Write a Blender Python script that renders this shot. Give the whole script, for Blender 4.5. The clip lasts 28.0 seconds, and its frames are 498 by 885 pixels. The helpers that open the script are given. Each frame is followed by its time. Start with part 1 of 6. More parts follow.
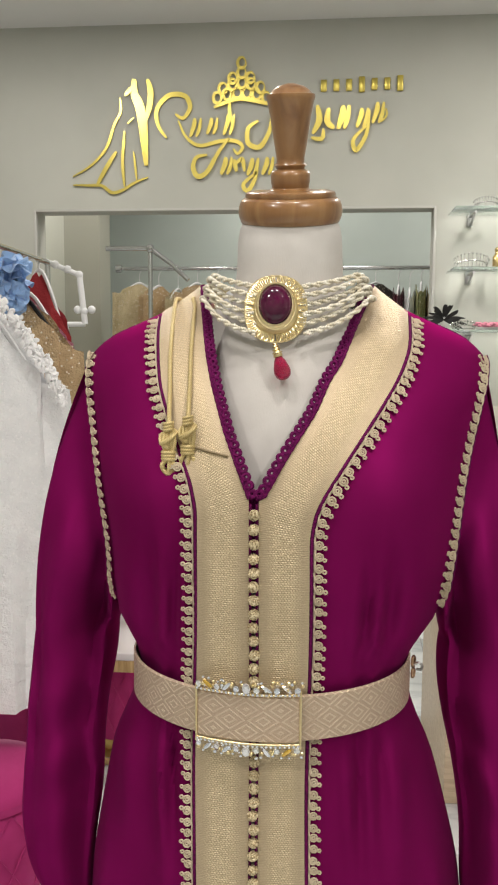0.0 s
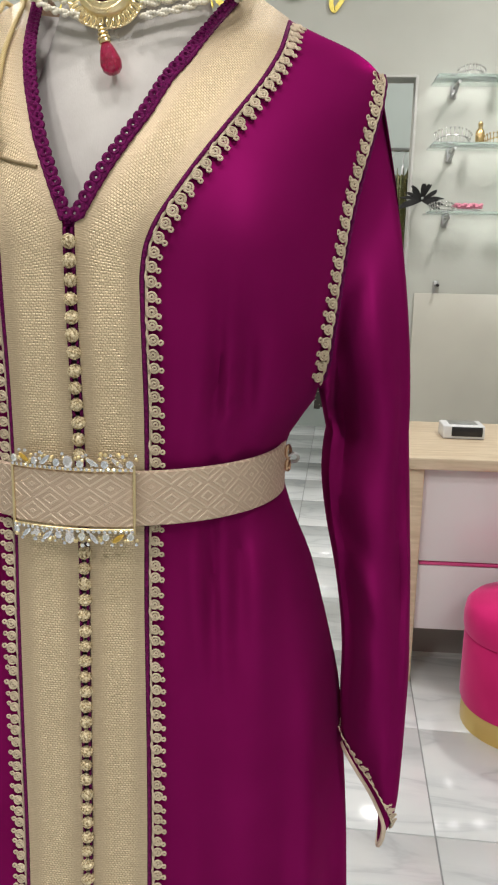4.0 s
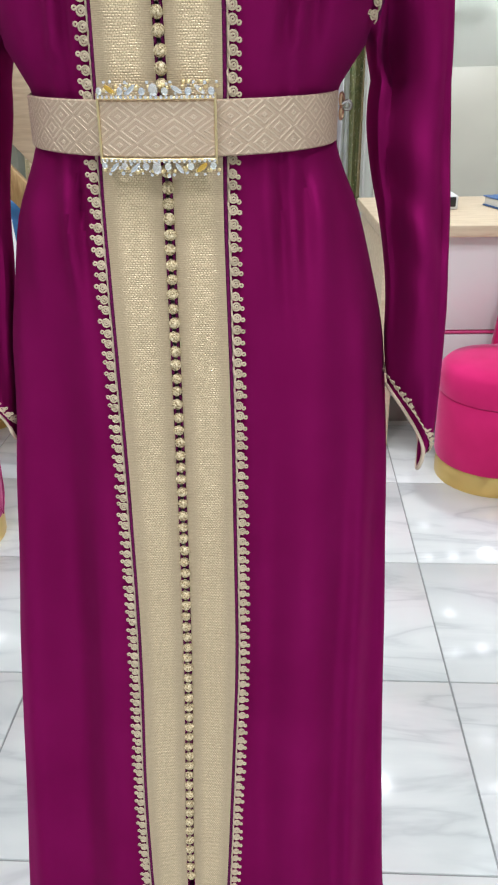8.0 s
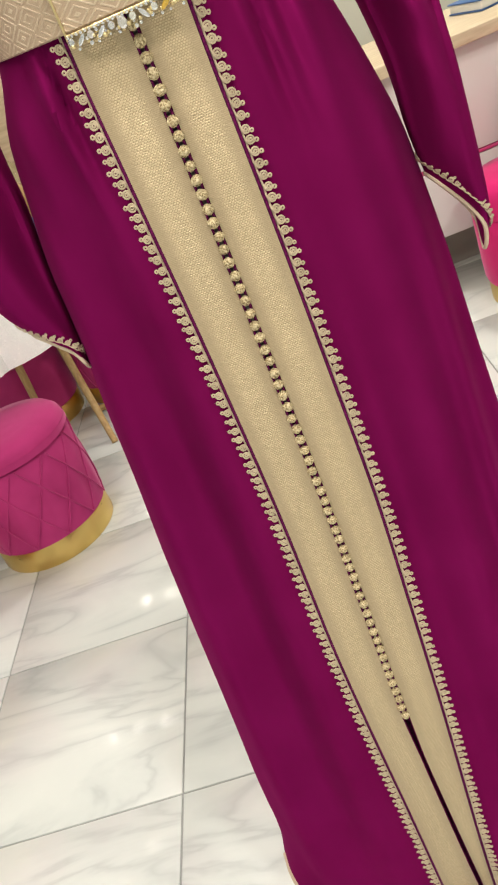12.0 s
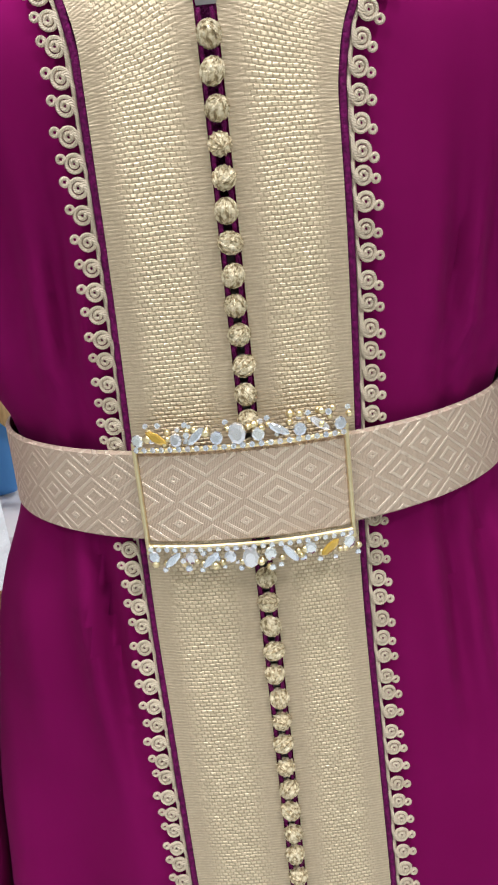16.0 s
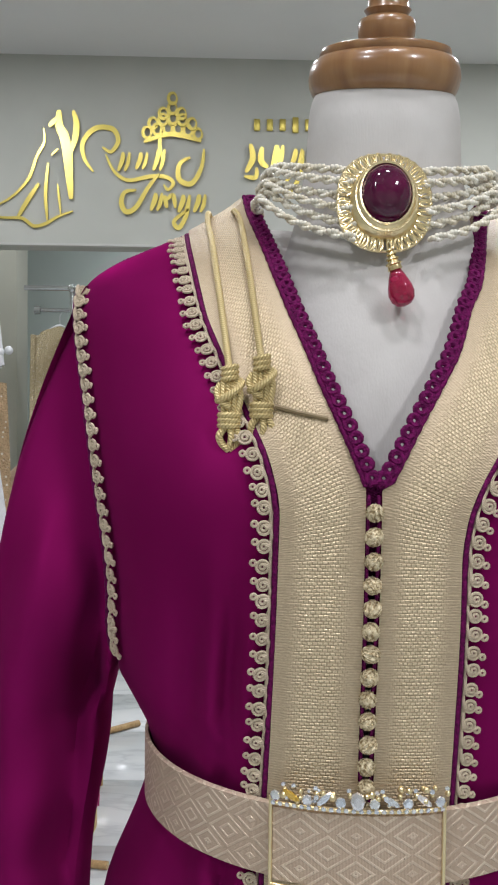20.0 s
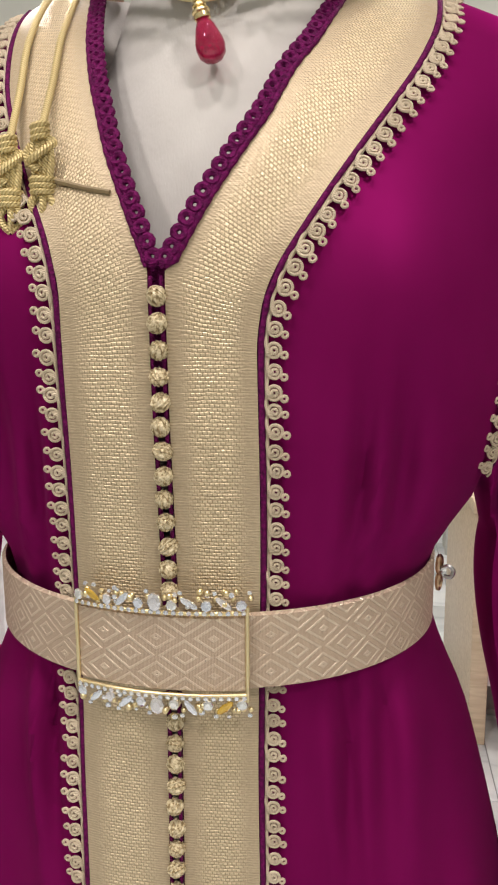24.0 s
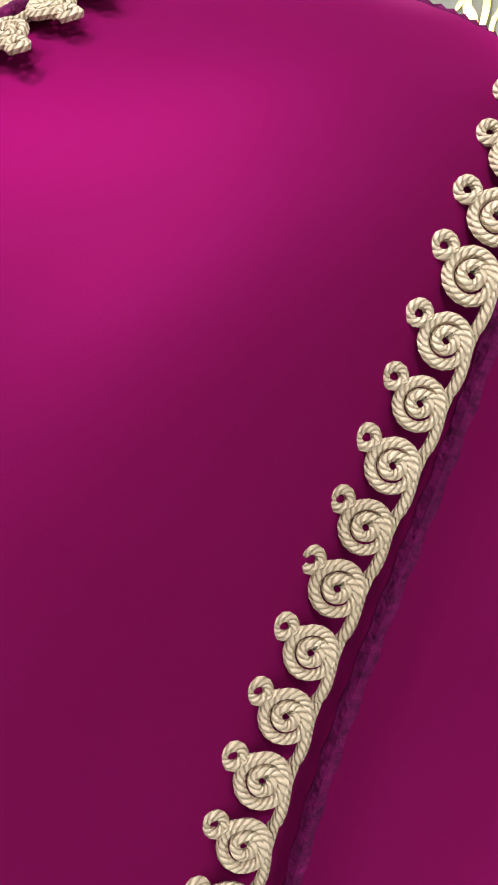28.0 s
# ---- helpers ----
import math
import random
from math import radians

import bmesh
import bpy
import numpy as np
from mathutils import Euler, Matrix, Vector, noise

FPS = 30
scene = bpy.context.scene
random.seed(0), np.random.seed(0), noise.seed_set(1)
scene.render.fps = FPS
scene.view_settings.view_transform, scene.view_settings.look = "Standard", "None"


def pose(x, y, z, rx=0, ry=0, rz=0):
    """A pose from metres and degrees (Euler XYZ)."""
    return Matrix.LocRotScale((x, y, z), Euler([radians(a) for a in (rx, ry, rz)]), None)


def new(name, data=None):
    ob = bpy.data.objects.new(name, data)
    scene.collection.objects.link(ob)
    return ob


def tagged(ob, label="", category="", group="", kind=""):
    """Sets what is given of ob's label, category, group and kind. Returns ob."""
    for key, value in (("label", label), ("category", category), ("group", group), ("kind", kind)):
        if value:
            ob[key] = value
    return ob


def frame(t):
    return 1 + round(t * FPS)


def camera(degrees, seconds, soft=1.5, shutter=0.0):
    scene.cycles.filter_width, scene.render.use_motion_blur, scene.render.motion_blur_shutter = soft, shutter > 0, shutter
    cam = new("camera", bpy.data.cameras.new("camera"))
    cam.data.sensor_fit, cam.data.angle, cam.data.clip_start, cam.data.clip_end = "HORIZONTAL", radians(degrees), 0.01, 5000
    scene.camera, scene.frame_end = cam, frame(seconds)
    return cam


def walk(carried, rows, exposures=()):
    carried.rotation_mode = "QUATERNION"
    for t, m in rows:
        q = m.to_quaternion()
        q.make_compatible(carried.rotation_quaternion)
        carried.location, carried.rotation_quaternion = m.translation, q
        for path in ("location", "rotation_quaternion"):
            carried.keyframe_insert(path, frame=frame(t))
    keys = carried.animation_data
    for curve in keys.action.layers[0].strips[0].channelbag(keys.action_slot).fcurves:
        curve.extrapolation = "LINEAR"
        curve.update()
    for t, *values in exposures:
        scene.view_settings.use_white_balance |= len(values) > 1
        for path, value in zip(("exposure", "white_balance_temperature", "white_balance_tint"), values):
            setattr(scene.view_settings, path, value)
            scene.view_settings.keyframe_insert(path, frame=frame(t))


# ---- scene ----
cam = camera(34.9, 28.0, 2.1)
METRES, EYE, TILT, LEAN, TURN = 2.25, 1.553, -6.2, -0.3, 4.8
ROWS = [
    (0.0, 0.0, 0.0, 0.0, 0.0, 0.0, -0.0),
    (0.5, 0.0038, 0.0186, -0.007, -0.05, -0.38, -0.14),
    (1.0, 0.0098, 0.0318, -0.0107, -0.08, -0.88, -0.25),
    (1.5, 0.0209, 0.0433, -0.0125, -0.13, -1.53, -0.39),
    (2.0, 0.0348, 0.0509, -0.0156, -0.19, -2.19, -0.52),
    (2.5, 0.0467, 0.0536, -0.0216, -0.28, -3.01, -0.63),
    (3.0, 0.0531, 0.054, -0.0329, -0.4, -3.91, -0.74),
    (3.5, 0.0526, 0.0529, -0.0467, -0.58, -5.09, -0.8),
    (5.5, 0.0472, 0.056, -0.0874, -2.02, -10.46, -0.68),
    (6.0, 0.0373, 0.0506, -0.0922, -2.43, -11.92, -0.57),
    (6.5, 0.0263, 0.0412, -0.0943, -2.92, -13.69, -0.34),
    (7.0, 0.0179, 0.0307, -0.0991, -3.41, -15.29, -0.04),
    (7.5, 0.0112, 0.0173, -0.1087, -4.01, -17.27, 0.53),
    (8.0, 0.0066, 0.01, -0.1203, -4.73, -19.1, 1.4),
    (8.5, 0.0035, 0.0041, -0.131, -5.47, -21.05, 2.82),
    (9.0, 0.0002, 0.0018, -0.142, -6.3, -22.79, 4.25),
    (9.5, -0.0021, 0.0021, -0.1567, -7.39, -24.84, 6.29),
    (10.0, -0.0039, 0.0018, -0.1704, -8.38, -26.62, 8.58),
    (10.5, -0.0044, 0.0006, -0.182, -9.78, -28.46, 12.52),
    (11.0, -0.0035, -0.0033, -0.1772, -10.63, -28.93, 17.12),
    (11.5, -0.0055, -0.0001, -0.1614, -9.47, -27.02, 21.11),
    (12.0, -0.0108, 0.0039, -0.1522, -7.99, -24.57, 22.37),
    (12.5, -0.016, 0.0125, -0.1398, -6.75, -21.83, 21.52),
    (14.5, -0.0137, 0.1188, -0.1028, -6.37, -15.35, 13.01),
    (15.0, -0.0132, 0.1379, -0.0954, -6.67, -13.51, 10.96),
    (15.5, -0.0152, 0.1511, -0.0846, -7.12, -11.22, 8.87),
    (16.0, -0.0159, 0.1574, -0.0729, -7.72, -9.16, 7.17),
    (16.5, -0.0167, 0.1615, -0.0577, -8.15, -6.65, 5.4),
    (17.0, -0.0194, 0.1625, -0.046, -8.57, -4.49, 4.08),
    (17.5, -0.0202, 0.1583, -0.0327, -9.0, -2.28, 2.84),
    (18.0, -0.0212, 0.1502, -0.0227, -9.27, -0.23, 2.01),
    (18.5, -0.0251, 0.1404, -0.0175, -9.41, 2.16, 1.23),
    (19.0, -0.0341, 0.1352, -0.0195, -9.0, 3.74, 0.7),
    (19.5, -0.0438, 0.1267, -0.019, -7.72, 4.42, 0.44),
    (20.0, -0.047, 0.1169, -0.024, -6.37, 4.19, 0.45),
    (20.5, -0.0454, 0.0903, -0.0318, -5.09, 3.17, 0.66),
    (22.5, -0.026, 0.0475, -0.0836, -3.57, -3.06, 1.35),
    (23.0, -0.011, 0.059, -0.0803, -3.84, -4.38, 1.52),
    (23.5, 0.0097, 0.0955, -0.0659, -2.58, -4.6, 1.32),
    (24.0, 0.0255, 0.1288, -0.0454, 1.57, -4.26, 0.46),
    (24.5, 0.0451, 0.1569, -0.0281, 6.07, -3.67, -0.21),
    (25.0, 0.061, 0.174, -0.0175, 8.74, -2.97, -0.33),
    (25.5, 0.0742, 0.1968, 0.0009, 10.6, -2.13, -0.34),
    (26.0, 0.0856, 0.2241, 0.0163, 12.33, -1.5, -0.64),
    (26.5, 0.0974, 0.248, 0.0188, 15.02, -1.02, -1.21),
    (27.0, 0.0986, 0.2629, 0.0171, 17.69, -0.98, -2.12),
    (27.5, 0.1001, 0.2739, 0.0156, 21.81, -1.96, -3.3),
    (28.0, 0.1087, 0.2799, 0.0138, 25.94, -3.04, -4.58),
]
walk(cam, [(t, pose(0, 0, EYE, TILT, LEAN, TURN) @ pose(METRES * x, METRES * y, METRES * z, 90 + pitch, roll, yaw)) for t, x, y, z, yaw, pitch, roll in ROWS],
     [(0, -0.62, 6650, 11), (3, -0.67, 6350, 11), (6, -0.28, 6450, 12), (8, -0.2, 5850, 10), (9, -0.22, 5750, 10), (10.5, -0.28, 6800, 9), (12.5, -0.15, 7050, 9), (15, -0.1, 6100, 12), (17, -0.42, 5700, 10), (20, -0.74, 5850, 12), (23, -0.42, 6950, 16), (25, -0.6, 6250, 13), (26.5, -0.55, 6400, 12), (28, -0.08, 6300, 13)])

# ---- light ----
world = bpy.data.worlds.new("shop_air")
scene.world = world
world.use_nodes = True
world.node_tree.nodes["Background"].inputs[0].default_value = (0.9, 0.95, 1.0, 1)
world.node_tree.nodes["Background"].inputs[1].default_value = 0.02

CEIL = 3.40
DOWNLIGHTS = [(x, y) for y in (3.22, 3.40) for x in (-1.41, 1.36)] + [(x, 3.2) for x in (-0.6, 0.2)] + [(x, 0.1) for x in (-0.6, 0.2)] + [(x, y) for y in (-1.02, -1.2) for x in (-1.41, 1.36)]
LAMP_WATTS = 17.0
# unseen fitting room lamps, added to brighten the space behind the opening
DOWNLIGHTS += [(-2.2, 5.4), (-0.9, 5.2), (0.3, 5.2), (-0.3, 6.5), (1.2, 6.4)]


# ---- materials ----
def mat(name, base, rough=0.5, metal=0.0, spec=0.5, **extra):
    m = bpy.data.materials.new(name)
    m.use_nodes = True
    b = m.node_tree.nodes["Principled BSDF"]
    b.inputs["Base Color"].default_value = (*base, 1)
    b.inputs["Roughness"].default_value = rough
    b.inputs["Metallic"].default_value = metal
    b.inputs["Specular IOR Level"].default_value = spec
    for key, value in extra.items():
        b.inputs[key.replace("_", " ")].default_value = value
    return m


def nodes_of(m):
    return m.node_tree.nodes, m.node_tree.links, m.node_tree.nodes["Principled BSDF"]


def coords(m, kind="Object"):
    n, l, b = nodes_of(m)
    return n.new("ShaderNodeTexCoord").outputs[kind]


def noise_tex(m, vec, scale, detail=4.0, stretch=None, distortion=0.0):
    n, l, b = nodes_of(m)
    if stretch:
        mp = n.new("ShaderNodeMapping")
        mp.inputs["Scale"].default_value = stretch
        l.new(vec, mp.inputs["Vector"])
        vec = mp.outputs["Vector"]
    t = n.new("ShaderNodeTexNoise")
    t.inputs["Scale"].default_value = scale
    t.inputs["Detail"].default_value = detail
    t.inputs["Distortion"].default_value = distortion
    l.new(vec, t.inputs["Vector"])
    return t.outputs["Fac"]


def calc(m, op, a, b2=0.0, c=None):
    n, l, b = nodes_of(m)
    k = n.new("ShaderNodeMath")
    k.operation = op
    for i, v in enumerate((a, b2) if c is None else (a, b2, c)):
        if isinstance(v, (int, float)):
            k.inputs[i].default_value = v
        else:
            l.new(v, k.inputs[i])
    return k.outputs[0]


def ramp(m, fac, stops):
    n, l, b = nodes_of(m)
    r = n.new("ShaderNodeValToRGB")
    e = r.color_ramp.elements
    while len(e) < len(stops):
        e.new(0.5)
    for i, (p, c) in enumerate(stops):
        e[i].position = p
        e[i].color = (*c, 1)
    l.new(fac, r.inputs[0])
    return r.outputs[0]


def mix(m, fac, a, b2, blend="MIX"):
    n, l, b = nodes_of(m)
    k = n.new("ShaderNodeMix")
    k.data_type, k.blend_type = "RGBA", blend
    for sock, v in ((k.inputs[0], fac), (k.inputs[6], a), (k.inputs[7], b2)):
        if isinstance(v, (int, float)):
            sock.default_value = v
        elif isinstance(v, tuple):
            sock.default_value = (*v, 1)
        else:
            l.new(v, sock)
    return k.outputs[2]


def colour(m, out):
    n, l, b = nodes_of(m)
    l.new(out, b.inputs["Base Color"])


def bump(m, height, strength=0.3, dist=0.001):
    n, l, b = nodes_of(m)
    k = n.new("ShaderNodeBump")
    k.inputs["Strength"].default_value = strength
    k.inputs["Distance"].default_value = dist
    l.new(height, k.inputs["Height"])
    if b.inputs["Normal"].is_linked:
        l.new(b.inputs["Normal"].links[0].from_socket, k.inputs["Normal"])
    l.new(k.outputs[0], b.inputs["Normal"])


def rough_of(m, out):
    n, l, b = nodes_of(m)
    l.new(out, b.inputs["Roughness"])


def random_of(m):
    n, l, b = nodes_of(m)
    return n.new("ShaderNodeObjectInfo").outputs["Random"]


# crepe satin of the caftan
SATIN = mat("magenta_crepe", (0.2, 0.004, 0.08), 0.5, 0.42, 0.0, Specular_Tint=(0.95, 0.16, 0.56, 1.0))
v = coords(SATIN)
colour(SATIN, ramp(SATIN, noise_tex(SATIN, v, 9, 3), [(0.3, (0.170, 0.0045, 0.072)), (0.7, (0.20, 0.006, 0.088))]))
rough_of(SATIN, calc(SATIN, "MULTIPLY_ADD", noise_tex(SATIN, v, 30, 3), 0.08, 0.48))
nodes_of(SATIN)[2].inputs["Sheen Weight"].default_value = 0.02
nodes_of(SATIN)[2].inputs["Sheen Roughness"].default_value = 0.5
nodes_of(SATIN)[2].inputs["Sheen Tint"].default_value = (1.0, 0.4, 0.8, 1)
bump(SATIN, noise_tex(SATIN, v, 2200, 2), 0.05, 0.0003)
bump(SATIN, noise_tex(SATIN, v, 11, 2, (1, 1, 0.35)), 0.22, 0.006)

BRAID = mat("purple_braid", (0.12, 0.003, 0.07), 0.7, 0.0, 0.12)
v = coords(BRAID)
bump(BRAID, noise_tex(BRAID, v, 900, 3), 0.8, 0.0012)
colour(BRAID, ramp(BRAID, noise_tex(BRAID, v, 500, 2), [(0.3, (0.06, 0.0015, 0.036)), (0.7, (0.16, 0.005, 0.09))]))

# woven gold ribbon: UV u across (0..1), v along in metres
RIBBON = mat("gold_ribbon", (0.6, 0.47, 0.27), 0.4, 0.28)
nn, ll, bb = nodes_of(RIBBON)
uv = coords(RIBBON, "UV")
sep = nn.new("ShaderNodeSeparateXYZ")
ll.new(uv, sep.inputs[0])
u_, v_ = sep.outputs[0], sep.outputs[1]
brick = nn.new("ShaderNodeTexBrick")
mpb = nn.new("ShaderNodeMapping")
mpb.inputs["Scale"].default_value = (0.046, 1.0, 1.0)
wob = nn.new("ShaderNodeTexNoise")
wob.inputs["Scale"].default_value = 70
wadd = nn.new("ShaderNodeVectorMath")
wadd.operation = "MULTIPLY_ADD"
wadd.inputs[1].default_value = (0.03, 0.0016, 0)
ll.new(coords(RIBBON), wob.inputs["Vector"])
ll.new(wob.outputs["Color"], wadd.inputs[0])
ll.new(uv, wadd.inputs[2])
ll.new(wadd.outputs[0], mpb.inputs["Vector"])
ll.new(mpb.outputs[0], brick.inputs["Vector"])
brick.inputs["Scale"].default_value = 1.0
brick.inputs["Brick Width"].default_value = 0.0027
brick.inputs["Row Height"].default_value = 0.0019
brick.inputs["Mortar Size"].default_value = 0.0006
brick.inputs["Mortar Smooth"].default_value = 1.0
brick.inputs["Bias"].default_value = 0.0
brick.inputs["Color1"].default_value = (0.78, 0.65, 0.455, 1)
brick.inputs["Color2"].default_value = (0.66, 0.545, 0.375, 1)
brick.inputs["Mortar"].default_value = (0.49, 0.39, 0.255, 1)
lines = calc(RIBBON, "MULTIPLY_ADD", calc(RIBBON, "SINE", calc(RIBBON, "MULTIPLY", v_, 6283 / 1.5)), 0.5, 0.5)
centre = calc(RIBBON, "SMOOTH_MIN", calc(RIBBON, "MULTIPLY", calc(RIBBON, "SUBTRACT", u_, 0.13), 5.0), calc(RIBBON, "MULTIPLY", calc(RIBBON, "SUBTRACT", 0.87, u_), 5.0), 0.2)
centre = calc(RIBBON, "MINIMUM", calc(RIBBON, "MAXIMUM", centre, 0.0), 1.0)
plain = mix(RIBBON, lines, (0.44, 0.35, 0.235), (0.52, 0.415, 0.285))
patch = calc(RIBBON, "MULTIPLY_ADD", noise_tex(RIBBON, coords(RIBBON), 30, 3), 0.5, 0.75)
col = mix(RIBBON, centre, plain, brick.outputs["Color"])
col = mix(RIBBON, 1.0, col, mix(RIBBON, patch, (0.75, 0.73, 0.7), (1.0, 1.0, 1.0)), "MULTIPLY")
col = mix(RIBBON, 1.0, col, mix(RIBBON, noise_tex(RIBBON, coords(RIBBON), 650, 3), (0.82, 0.80, 0.76), (1.14, 1.13, 1.11)), "MULTIPLY")
colour(RIBBON, col)
height = mix(RIBBON, centre, mix(RIBBON, lines, (0.15, 0.15, 0.15), (0.27, 0.27, 0.27)), mix(RIBBON, brick.outputs["Fac"], (1, 1, 1), (0, 0, 0)))
bump(RIBBON, height, 0.5, 0.0010)
bump(RIBBON, noise_tex(RIBBON, coords(RIBBON), 700, 2, (0.4, 1, 1.6)), 0.6, 0.0008)
ll.new(calc(RIBBON, "MULTIPLY_ADD", centre, 0.25, 0.35), bb.inputs["Metallic"])
rough_of(RIBBON, calc(RIBBON, "MULTIPLY_ADD", noise_tex(RIBBON, coords(RIBBON), 420, 2), 0.36, 0.24))

def twisted(name, lo, hi, pitch, rough, metal, depth):
    """Twisted cord: UV u round the cord (0..1), v along it in metres."""
    m = mat(name, hi, rough, metal)
    n, l, b = nodes_of(m)
    sp = n.new("ShaderNodeSeparateXYZ")
    l.new(coords(m, "UV"), sp.inputs[0])
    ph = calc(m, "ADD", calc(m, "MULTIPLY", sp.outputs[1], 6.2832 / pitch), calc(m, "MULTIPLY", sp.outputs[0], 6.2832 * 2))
    # low in the grooves: lo paints crease shade between strands, hi their crowns
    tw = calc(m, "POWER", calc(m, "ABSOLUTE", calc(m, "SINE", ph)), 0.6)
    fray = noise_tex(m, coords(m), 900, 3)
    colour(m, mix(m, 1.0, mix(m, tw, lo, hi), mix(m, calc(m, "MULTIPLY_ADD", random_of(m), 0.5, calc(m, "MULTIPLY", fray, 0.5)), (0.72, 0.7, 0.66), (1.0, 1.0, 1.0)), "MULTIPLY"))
    bump(m, calc(m, "MULTIPLY_ADD", fray, 0.35, tw), 0.9, depth)
    return m


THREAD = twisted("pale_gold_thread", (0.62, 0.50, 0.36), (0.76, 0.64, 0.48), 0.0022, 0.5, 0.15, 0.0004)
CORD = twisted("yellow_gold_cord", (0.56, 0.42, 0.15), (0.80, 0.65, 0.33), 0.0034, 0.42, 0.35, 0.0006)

# belt jacquard with nested lozenges: UV in metres
BELT = mat("rose_gold_jacquard", (0.6, 0.42, 0.3), 0.4, 0.5)
nn, ll, bb = nodes_of(BELT)
sep = nn.new("ShaderNodeSeparateXYZ")
ll.new(coords(BELT, "UV"), sep.inputs[0])
fu = calc(BELT, "ABSOLUTE", calc(BELT, "SUBTRACT", calc(BELT, "FRACT", calc(BELT, "DIVIDE", sep.outputs[0], 0.0275)), 0.5))
fv = calc(BELT, "ABSOLUTE", calc(BELT, "SUBTRACT", calc(BELT, "FRACT", calc(BELT, "DIVIDE", calc(BELT, "ADD", sep.outputs[1], 0.0015), 0.0205)), 0.5))
d = calc(BELT, "ADD", fu, fv)
st = calc(BELT, "SINE", calc(BELT, "MULTIPLY", d, 25.0))
st = calc(BELT, "MINIMUM", calc(BELT, "MAXIMUM", calc(BELT, "MULTIPLY", calc(BELT, "SUBTRACT", st, 0.35), 3.0), 0.0), 1.0)
fine = calc(BELT, "MULTIPLY_ADD", calc(BELT, "SINE", calc(BELT, "MULTIPLY", sep.outputs[0], 6283 / 0.7)), 0.5, 0.5)
pat = mix(BELT, calc(BELT, "MULTIPLY", st, calc(BELT, "MULTIPLY_ADD", noise_tex(BELT, coords(BELT), 25, 2), 1.4, -0.2)), (0.60, 0.455, 0.34), (0.88, 0.755, 0.60))
pat = mix(BELT, calc(BELT, "MULTIPLY", fine, 0.35), pat, (0.42, 0.31, 0.22))
colour(BELT, pat)
rough_of(BELT, calc(BELT, "ADD", calc(BELT, "MULTIPLY_ADD", st, -0.14, 0.3), calc(BELT, "MULTIPLY", noise_tex(BELT, coords(BELT), 600, 2), 0.4)))
bump(BELT, noise_tex(BELT, coords(BELT), 900, 2), 0.6, 0.0005)
bump(BELT, calc(BELT, "MULTIPLY_ADD", fine, 0.3, st), 0.8, 0.0006)

GOLD = mat("polished_gold", (0.88, 0.74, 0.44), 0.3, 1.0)
bump(GOLD, noise_tex(GOLD, coords(GOLD), 380, 3), 0.6, 0.0006)
SIGN_GOLD = mat("mirror_gold_acrylic", (0.62, 0.51, 0.12), 0.3, 0.85)
bump(SIGN_GOLD, noise_tex(SIGN_GOLD, coords(SIGN_GOLD), 6, 2), 0.2, 0.01)
BASE_GOLD = mat("brushed_gold_sheet", (0.75, 0.55, 0.2), 0.33, 1.0)
bump(BASE_GOLD, noise_tex(BASE_GOLD, coords(BASE_GOLD), 60, 3, (1, 1, 12)), 0.15, 0.001)
rough_of(BASE_GOLD, calc(BASE_GOLD, "MULTIPLY_ADD", noise_tex(BASE_GOLD, coords(BASE_GOLD), 20, 3), 0.25, 0.2))
RUBY = mat("dark_ruby_cabochon", (0.13, 0.002, 0.045), 0.06, 0.0, 0.5, Coat_Weight=0.2)
colour(RUBY, ramp(RUBY, noise_tex(RUBY, coords(RUBY), 90, 3), [(0.3, (0.045, 0.0008, 0.02)), (0.75, (0.10, 0.002, 0.04))]))
DROP = mat("raspberry_drop_bead", (0.5, 0.002, 0.045), 0.04, 0.0, 0.5, Coat_Weight=0.2, Transmission_Weight=0.55, Subsurface_Weight=0.0)
colour(DROP, ramp(DROP, noise_tex(DROP, coords(DROP), 160, 4), [(0.3, (0.34, 0.006, 0.05)), (0.75, (0.6, 0.025, 0.12))]))
PEARL = mat("cream_seed_pearl", (0.74, 0.7, 0.58), 0.28, 0.0, 0.6, Coat_Weight=0.4)
colour(PEARL, ramp(PEARL, noise_tex(PEARL, coords(PEARL), 120, 2), [(0.3, (0.62, 0.55, 0.4)), (0.7, (0.82, 0.79, 0.7))]))
CRYSTAL = mat("clear_crystal", (0.7, 0.72, 0.78), 0.03, 0.75, 0.9, Coat_Weight=1.0)
colour(CRYSTAL, ramp(CRYSTAL, random_of(CRYSTAL), [(0.0, (0.85, 0.86, 0.84)), (0.55, (0.72, 0.77, 0.86)), (1.0, (0.85, 0.80, 0.78))]))
AMBER = mat("amber_crystal", (0.72, 0.45, 0.06), 0.04, 0.6, 0.9, Coat_Weight=1.0)

IVORY = mat("ivory_jersey", (0.66, 0.62, 0.58), 0.85, 0.0, 0.2)
v = coords(IVORY)
bump(IVORY, noise_tex(IVORY, v, 900, 2, (1, 1, 0.2)), 0.35, 0.0005)
colour(IVORY, ramp(IVORY, noise_tex(IVORY, v, 40, 4), [(0.3, (0.53, 0.505, 0.48)), (0.7, (0.585, 0.56, 0.535))]))
WOOD_TURNED = mat("varnished_beech", (0.36, 0.19, 0.08), 0.28, 0.0, 0.5, Coat_Weight=0.5)
v = coords(WOOD_TURNED)
grain = noise_tex(WOOD_TURNED, v, 60, 5, (1, 1, 0.1), 0.6)
colour(WOOD_TURNED, ramp(WOOD_TURNED, grain, [(0.3, (0.19, 0.088, 0.032)), (0.5, (0.27, 0.135, 0.052)), (0.7, (0.34, 0.185, 0.075))]))
bump(WOOD_TURNED, grain, 0.1, 0.0008)

